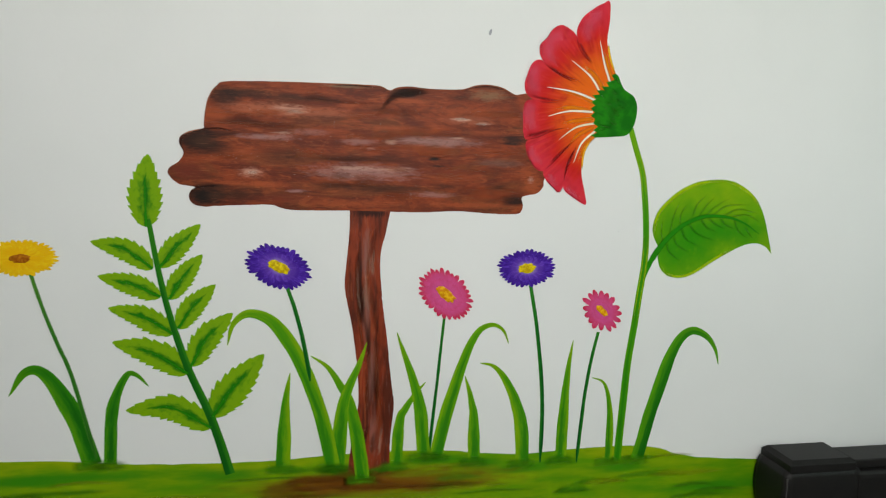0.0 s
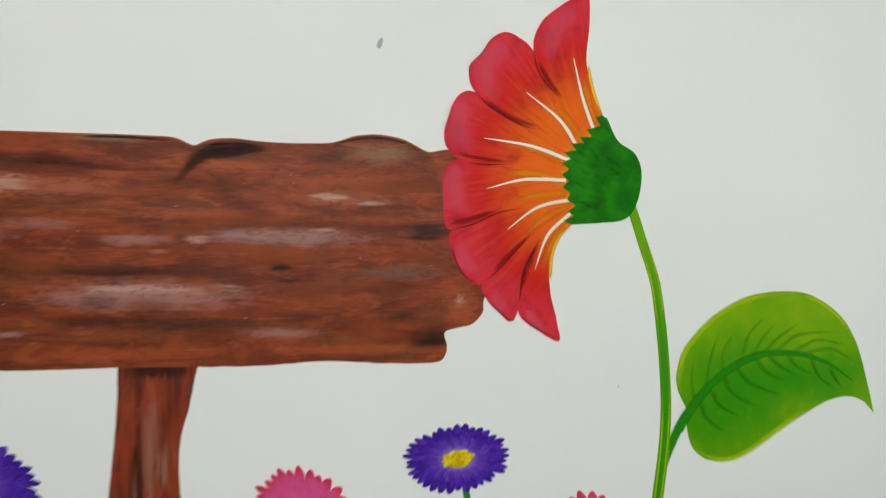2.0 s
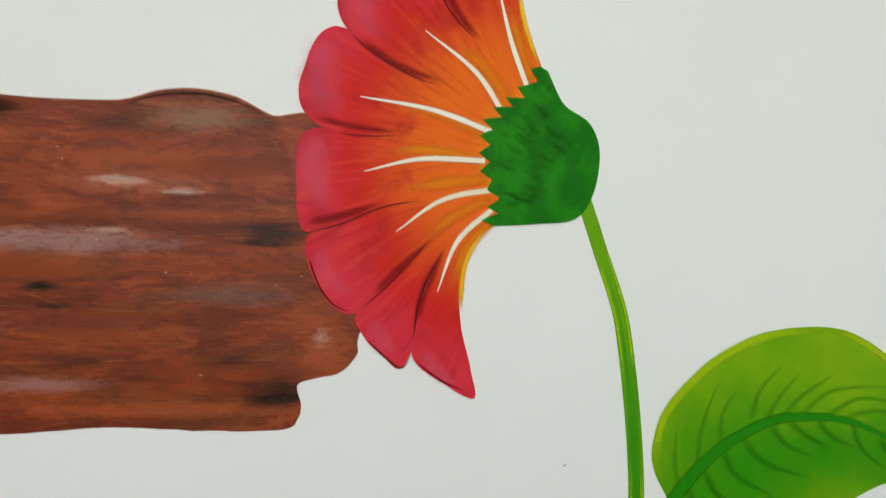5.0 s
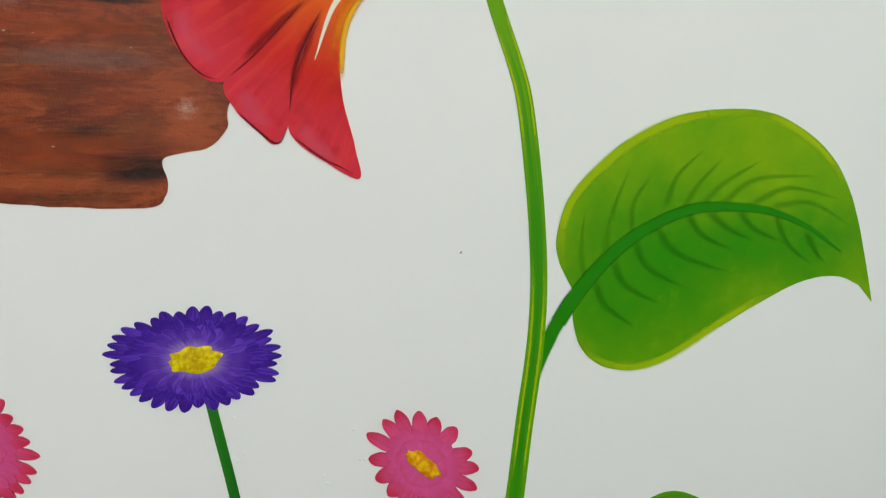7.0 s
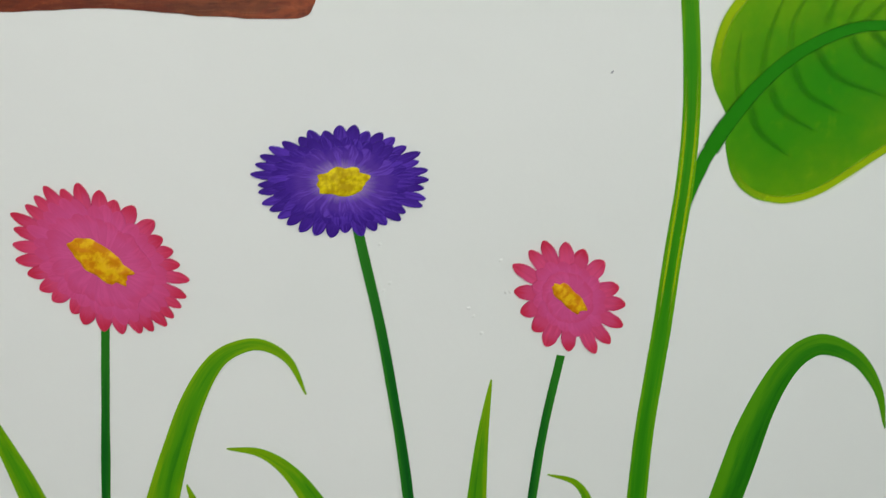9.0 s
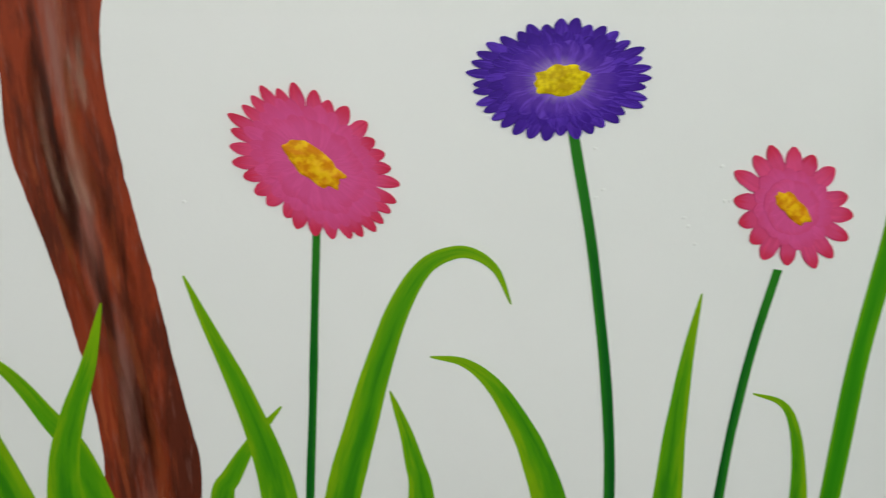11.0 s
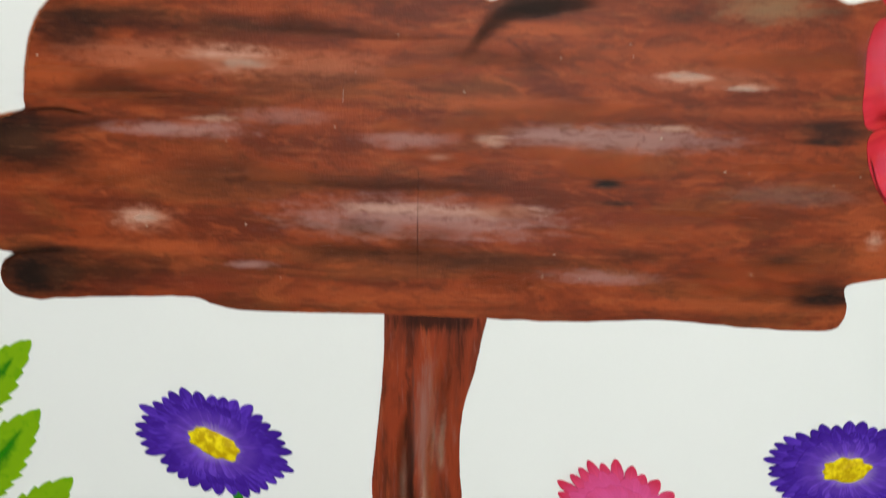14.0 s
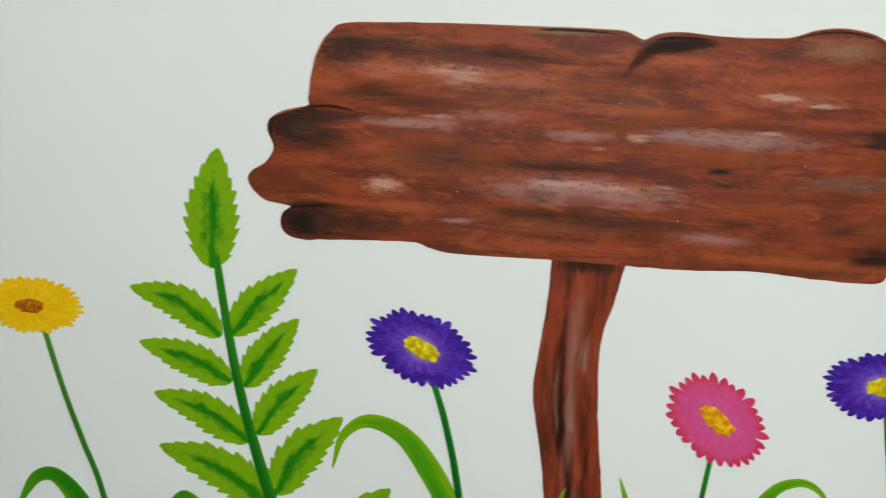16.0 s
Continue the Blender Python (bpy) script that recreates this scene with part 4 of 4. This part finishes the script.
    petal(((0.441, 1.716), (0.282, 1.793), (0.258, 1.819), (0.248, 1.84), (0.251, 1.861), (0.268, 1.88), (0.283, 1.903), (0.306, 1.916), (0.331, 1.908), (0.354, 1.888), (0.387, 1.827), (0.454, 1.743)), 2)
    petal(((0.441, 1.703), (0.316, 1.7), (0.24, 1.71), (0.215, 1.727), (0.209, 1.753), (0.214, 1.773), (0.223, 1.799), (0.237, 1.816), (0.259, 1.817), (0.305, 1.785), (0.373, 1.758), (0.441, 1.716)), 3)
    petal(((0.442, 1.664), (0.343, 1.634), (0.279, 1.617), (0.224, 1.599), (0.211, 1.617), (0.209, 1.649), (0.208, 1.679), (0.215, 1.704), (0.24, 1.711), (0.303, 1.705), (0.374, 1.702), (0.441, 1.703)), 2.5)
    petal(((0.442, 1.664), (0.37, 1.593), (0.309, 1.541), (0.278, 1.514), (0.254, 1.517), (0.235, 1.539), (0.221, 1.57), (0.222, 1.595), (0.249, 1.607), (0.304, 1.629), (0.349, 1.636), (0.442, 1.677)), 4)
    petal(((0.442, 1.658), (0.376, 1.587), (0.348, 1.537), (0.339, 1.481), (0.324, 1.453), (0.305, 1.467), (0.285, 1.486), (0.275, 1.513), (0.309, 1.55), (0.353, 1.594), (0.442, 1.671)), 5)
    petal(((0.442, 1.658), (0.396, 1.613), (0.363, 1.568), (0.345, 1.525), (0.336, 1.478), (0.343, 1.457), (0.369, 1.438), (0.407, 1.419), (0.402, 1.454), (0.389, 1.508), (0.391, 1.562), (0.404, 1.593), (0.429, 1.616), (0.449, 1.645)), 6)
    for line, wide in ((((0.43, 1.964), (0.4, 1.939), (0.384, 1.902), (0.391, 1.863)), 0.030), (((0.312, 1.904), (0.274, 1.862), (0.275, 1.834), (0.307, 1.801)), 0.032), (((0.244, 1.809), (0.23, 1.778), (0.233, 1.747), (0.265, 1.73)), 0.030), (((0.241, 1.701), (0.223, 1.68), (0.233, 1.643), (0.254, 1.625)), 0.030), (((0.234, 1.585), (0.244, 1.551), (0.275, 1.529)), 0.018), (((0.291, 1.507), (0.304, 1.482), (0.324, 1.466)), 0.016), (((0.346, 1.475), (0.366, 1.449), (0.392, 1.435)), 0.014)):
        part("petal_shade", ribbon(line, brush(wide), 0.00195, 6), ROSE, flower)
    for line, wide in ((((0.361, 1.874), (0.382, 1.84), (0.409, 1.814)), 0.012), (((0.269, 1.81), (0.314, 1.782), (0.373, 1.766)), 0.013), (((0.228, 1.721), (0.271, 1.713), (0.322, 1.71)), 0.010), (((0.218, 1.609), (0.255, 1.617), (0.304, 1.634)), 0.014), (((0.291, 1.533), (0.325, 1.566), (0.36, 1.6)), 0.012), (((0.339, 1.5), (0.35, 1.543), (0.373, 1.59)), 0.013)):
        part("petal_shade", ribbon(line, brush(wide * 0.65), 0.00195, 6), CRIMSON, flower)
    for line, wide in ((((0.468, 1.766), (0.45, 1.814), (0.435, 1.86)), 0.010), (((0.448, 1.733), (0.416, 1.78), (0.372, 1.814)), 0.012), (((0.428, 1.703), (0.367, 1.73), (0.309, 1.738)), 0.011), (((0.418, 1.68), (0.355, 1.692), (0.297, 1.687)), 0.011),
                       (((0.425, 1.664), (0.368, 1.657), (0.317, 1.647)), 0.011), (((0.429, 1.645), (0.376, 1.619), (0.344, 1.587)), 0.011), (((0.432, 1.625), (0.396, 1.587), (0.377, 1.537)), 0.011)):
        part("petal_flame", ribbon(line, brush(wide), 0.00197, 6), FLAME, flower)
    for line, wide in ((((0.354, 1.89), (0.362, 1.858), (0.384, 1.83), (0.411, 1.81)), 0.0014), (((0.258, 1.818), (0.285, 1.795), (0.334, 1.77), (0.373, 1.762)), 0.0016), (((0.25, 1.706), (0.281, 1.704), (0.322, 1.707)), 0.0012), (((0.221, 1.598), (0.258, 1.609), (0.304, 1.629), (0.351, 1.638)), 0.0016),
                       (((0.277, 1.515), (0.309, 1.544), (0.36, 1.601)), 0.0013), (((0.337, 1.48), (0.345, 1.534), (0.373, 1.592)), 0.0016), (((0.248, 1.838), (0.249, 1.86), (0.268, 1.88), (0.283, 1.903), (0.305, 1.916)), 0.0010), (((0.285, 1.486), (0.308, 1.465), (0.326, 1.454), (0.338, 1.475)), 0.0018), (((0.339, 1.462), (0.369, 1.440), (0.390, 1.430), (0.406, 1.421)), 0.0014), (((0.222, 1.575), (0.236, 1.540), (0.255, 1.519), (0.277, 1.515)), 0.0016)):
        part("petal_line", ribbon(line, brush(wide), 0.0020, 6), MAROON, flower)
    for line in (((0.447, 1.877), (0.456, 1.835), (0.477, 1.782)), ((0.389, 1.514), (0.392, 1.562), (0.405, 1.593), (0.426, 1.614))):
        part("petal_edge", ribbon(line, brush(0.0050), 0.0020, 6), YELLOW_EDGE, flower)
    for line in (((0.46, 1.766), (0.44, 1.817), (0.422, 1.882)), ((0.434, 1.734), (0.401, 1.78), (0.343, 1.822)), ((0.424, 1.714), (0.354, 1.736), (0.274, 1.746)), ((0.413, 1.683), (0.342, 1.682), (0.28, 1.666)), ((0.425, 1.652), (0.366, 1.638), (0.316, 1.602)), ((0.422, 1.629), (0.384, 1.593), (0.363, 1.537))):
        part("streak", ribbon(line, tapering(0.0040, 0.0006, 0.35), 0.0022, 8), CREAM, flower, "cream-white streak")
    back = curve_through(((0.483, 1.787), (0.503, 1.751), (0.534, 1.731), (0.547, 1.699), (0.541, 1.652), (0.52, 1.622), (0.477, 1.615), (0.424, 1.611)), 8)
    front = curve_through(((0.424, 1.611), (0.434, 1.635), (0.423, 1.664), (0.421, 1.693), (0.424, 1.719), (0.441, 1.739), (0.461, 1.756), (0.483, 1.787)), 12)
    toothed = []
    for i, p in enumerate(front[1:-1], 1):
        saw = (i % 8) / 8
        out = Vector((-0.85, 0.25 + 0.6 * i / len(front))).normalized()
        toothed.append(p + out * 0.017 * (1 - saw))
    calyx = part("calyx", coat([*back, *toothed], 0.0025), CALYX, flower, "dark green calyx with pointed scales")
    rng = random.Random(7)
    for i in range(40):
        s, t = rng.random(), rng.random()
        foot = Vector(front[int(s * (len(front) - 1))]).lerp(Vector((0.541, 1.679)), 0.12 + 0.6 * t)
        out = Vector((-0.9, 0.1 + 0.8 * s)).normalized()
        part("scale", ribbon([foot, foot + out * 0.014, foot + out * 0.028], tapering(0.0065), 0.0027 + i * 0.00001, 5), CALYX_DARK if i % 3 == 0 else CALYX_LIGHT, calyx)


LIME = dry_brush("yellow_green_rim", (0.56, 0.74, 0.016), (0.62, 0.78, 0.018), 0.6, 0.8, 0.55)
red_flower()


# ---- marks on the wall ----
def wall_mark(name, points, wide, material, label):
    ob = part(name, ribbon(points, brush(wide), 0.0004, 6), material)
    return tagged(rooted(ob, (points[0][0], 0, points[0][1])), label, "wall mark")


wall_mark("scuff_mark", ((0.104, 1.877), (0.106, 1.885), (0.109, 1.893)), 0.0036, GREY_MARK, "small grey scuff on the white wall")
wall_mark("scuff_mark", ((0.514, 1.340), (0.515, 1.341), (0.5165, 1.3425)), 0.0011, GREY_MARK, "pinhead grey fleck on the white wall")
rng = random.Random(11)
for x, z in ((0.373, 1.088), (0.382, 1.069), (0.408, 1.113), (0.402, 1.148), (0.368, 1.097), (-0.124, 1.124), (0.278, 1.119), (0.285, 1.127), (0.275, 1.168), (0.413, 1.113)):
    bm = bmesh.new()
    bmesh.ops.create_icosphere(bm, subdivisions=2, radius=1)
    for v in bm.verts:
        k = 1 + 0.3 * noise.noise(v.co * 1.7 + Vector((x * 90, 0, 0)))
        v.co = (v.co.x * 0.0024 * k, v.co.y * 0.0009, v.co.z * 0.0017 * k)
    ob = part("plaster_lump", bm, WALL)
    ob.location, ob.rotation_euler = (x, 0, z), (0, rng.uniform(-1, 1), 0)
    tagged(ob, "tiny plaster lump under the white paint", "wall mark", "plaster lumps")


def paint_glints():
    """Pinhead specks of raised paint, coloured pale to stand in for glints."""
    rng = random.Random(3)
    bm = bmesh.new()
    spots = [(rng.uniform(-0.64, 0.22), rng.uniform(1.42, 1.70)) for _ in range(22)]
    for x, z in spots:
        dot = bmesh.ops.create_icosphere(bm, subdivisions=1, radius=1)["verts"]
        wide, tall = rng.uniform(0.0006, 0.0020), rng.uniform(0.0003, 0.0008)
        for v in dot:
            v.co = (x + v.co.x * wide, -0.0012 + v.co.y * 0.0008, z + v.co.z * tall)
    ob = part("paint_glints", bm, GLINT)
    return tagged(ob, "tiny raised specks of mural paint, coloured pale as glints", "paint specks", kind="stuff")


GLINT = plain("pale_glint", (0.46, 0.33, 0.24), 0.4, 0.3, 0.2, 200.0)
paint_glints()


# ---- sofa against the wall ----
def sofa():
    couch = thing("sofa", (1.9, -0.36, 0), "black leather sofa with a capped corner block against the wall", "sofa")

    def bulged(lo, hi, swell, bevel):
        bm = box(lo, hi)
        bmesh.ops.subdivide_edges(bm, edges=bm.edges[:], cuts=7, use_grid_fill=True)
        mid = [(a + b) / 2 for a, b in zip(lo, hi)]
        for v in bm.verts:
            t = (v.co.z - lo[2]) / (hi[2] - lo[2])
            k = 1 + swell * max(0.0, math.sin(math.pi * t)) ** 0.7
            v.co.x, v.co.y = mid[0] + (v.co.x - mid[0]) * k, mid[1] + (v.co.y - mid[1]) * k
        for f in bm.faces:
            f.smooth = True
        return bm

    part("corner_block", bulged((1.036, -0.148, 0.48), (1.284, -0.012, 0.634), 0.085, 0.01), LEATHER, couch, "bulging padded black leather block")
    part("corner_post", box((1.052, -0.146, 0.06), (1.268, -0.016, 0.49), 0.012), LEATHER, couch)
    part("cap", box((1.044, -0.150, 0.630), (1.269, -0.006, 0.656), 0.003), LEATHER, couch, "square black cap with chamfered rim")
    top = box((1.044, -0.150, 0.654), (1.269, -0.006, 0.667))
    for v in top.verts:
        if v.co.z > 0.660:
            v.co.x += 0.014 if v.co.x < 1.1 else -0.014
            v.co.y += 0.014 if v.co.y < -0.09 else -0.014
    part("cap_top", top, LEATHER, couch)
    for x in (1.033,):
        part("piping", box((x - 0.002, -0.157, 0.545), (x + 0.002, -0.151, 0.618), 0.0015, 2), PIPING, couch, "worn grey seam")
    part("back_rail", box((1.272, -0.136, 0.628), (2.85, -0.037, 0.657), 0.006), LEATHER, couch)
    part("backrest", box((1.272, -0.157, 0.26), (2.85, -0.033, 0.626), 0.02), LEATHER, couch)
    part("seat", box((1.272, -0.72, 0.12), (2.85, -0.152, 0.33), 0.03), LEATHER, couch)
    for x in (1.32, 2.78):
        for y in (-0.67, -0.10):
            part("foot", box((x - 0.03, y - 0.03, 0), (x + 0.03, y + 0.03, 0.13 if y < -0.3 else 0.265), 0.004), LEATHER, couch)
    part("foot", box((1.12, -0.13, 0), (1.20, -0.05, 0.07), 0.004), LEATHER, couch)


sofa()
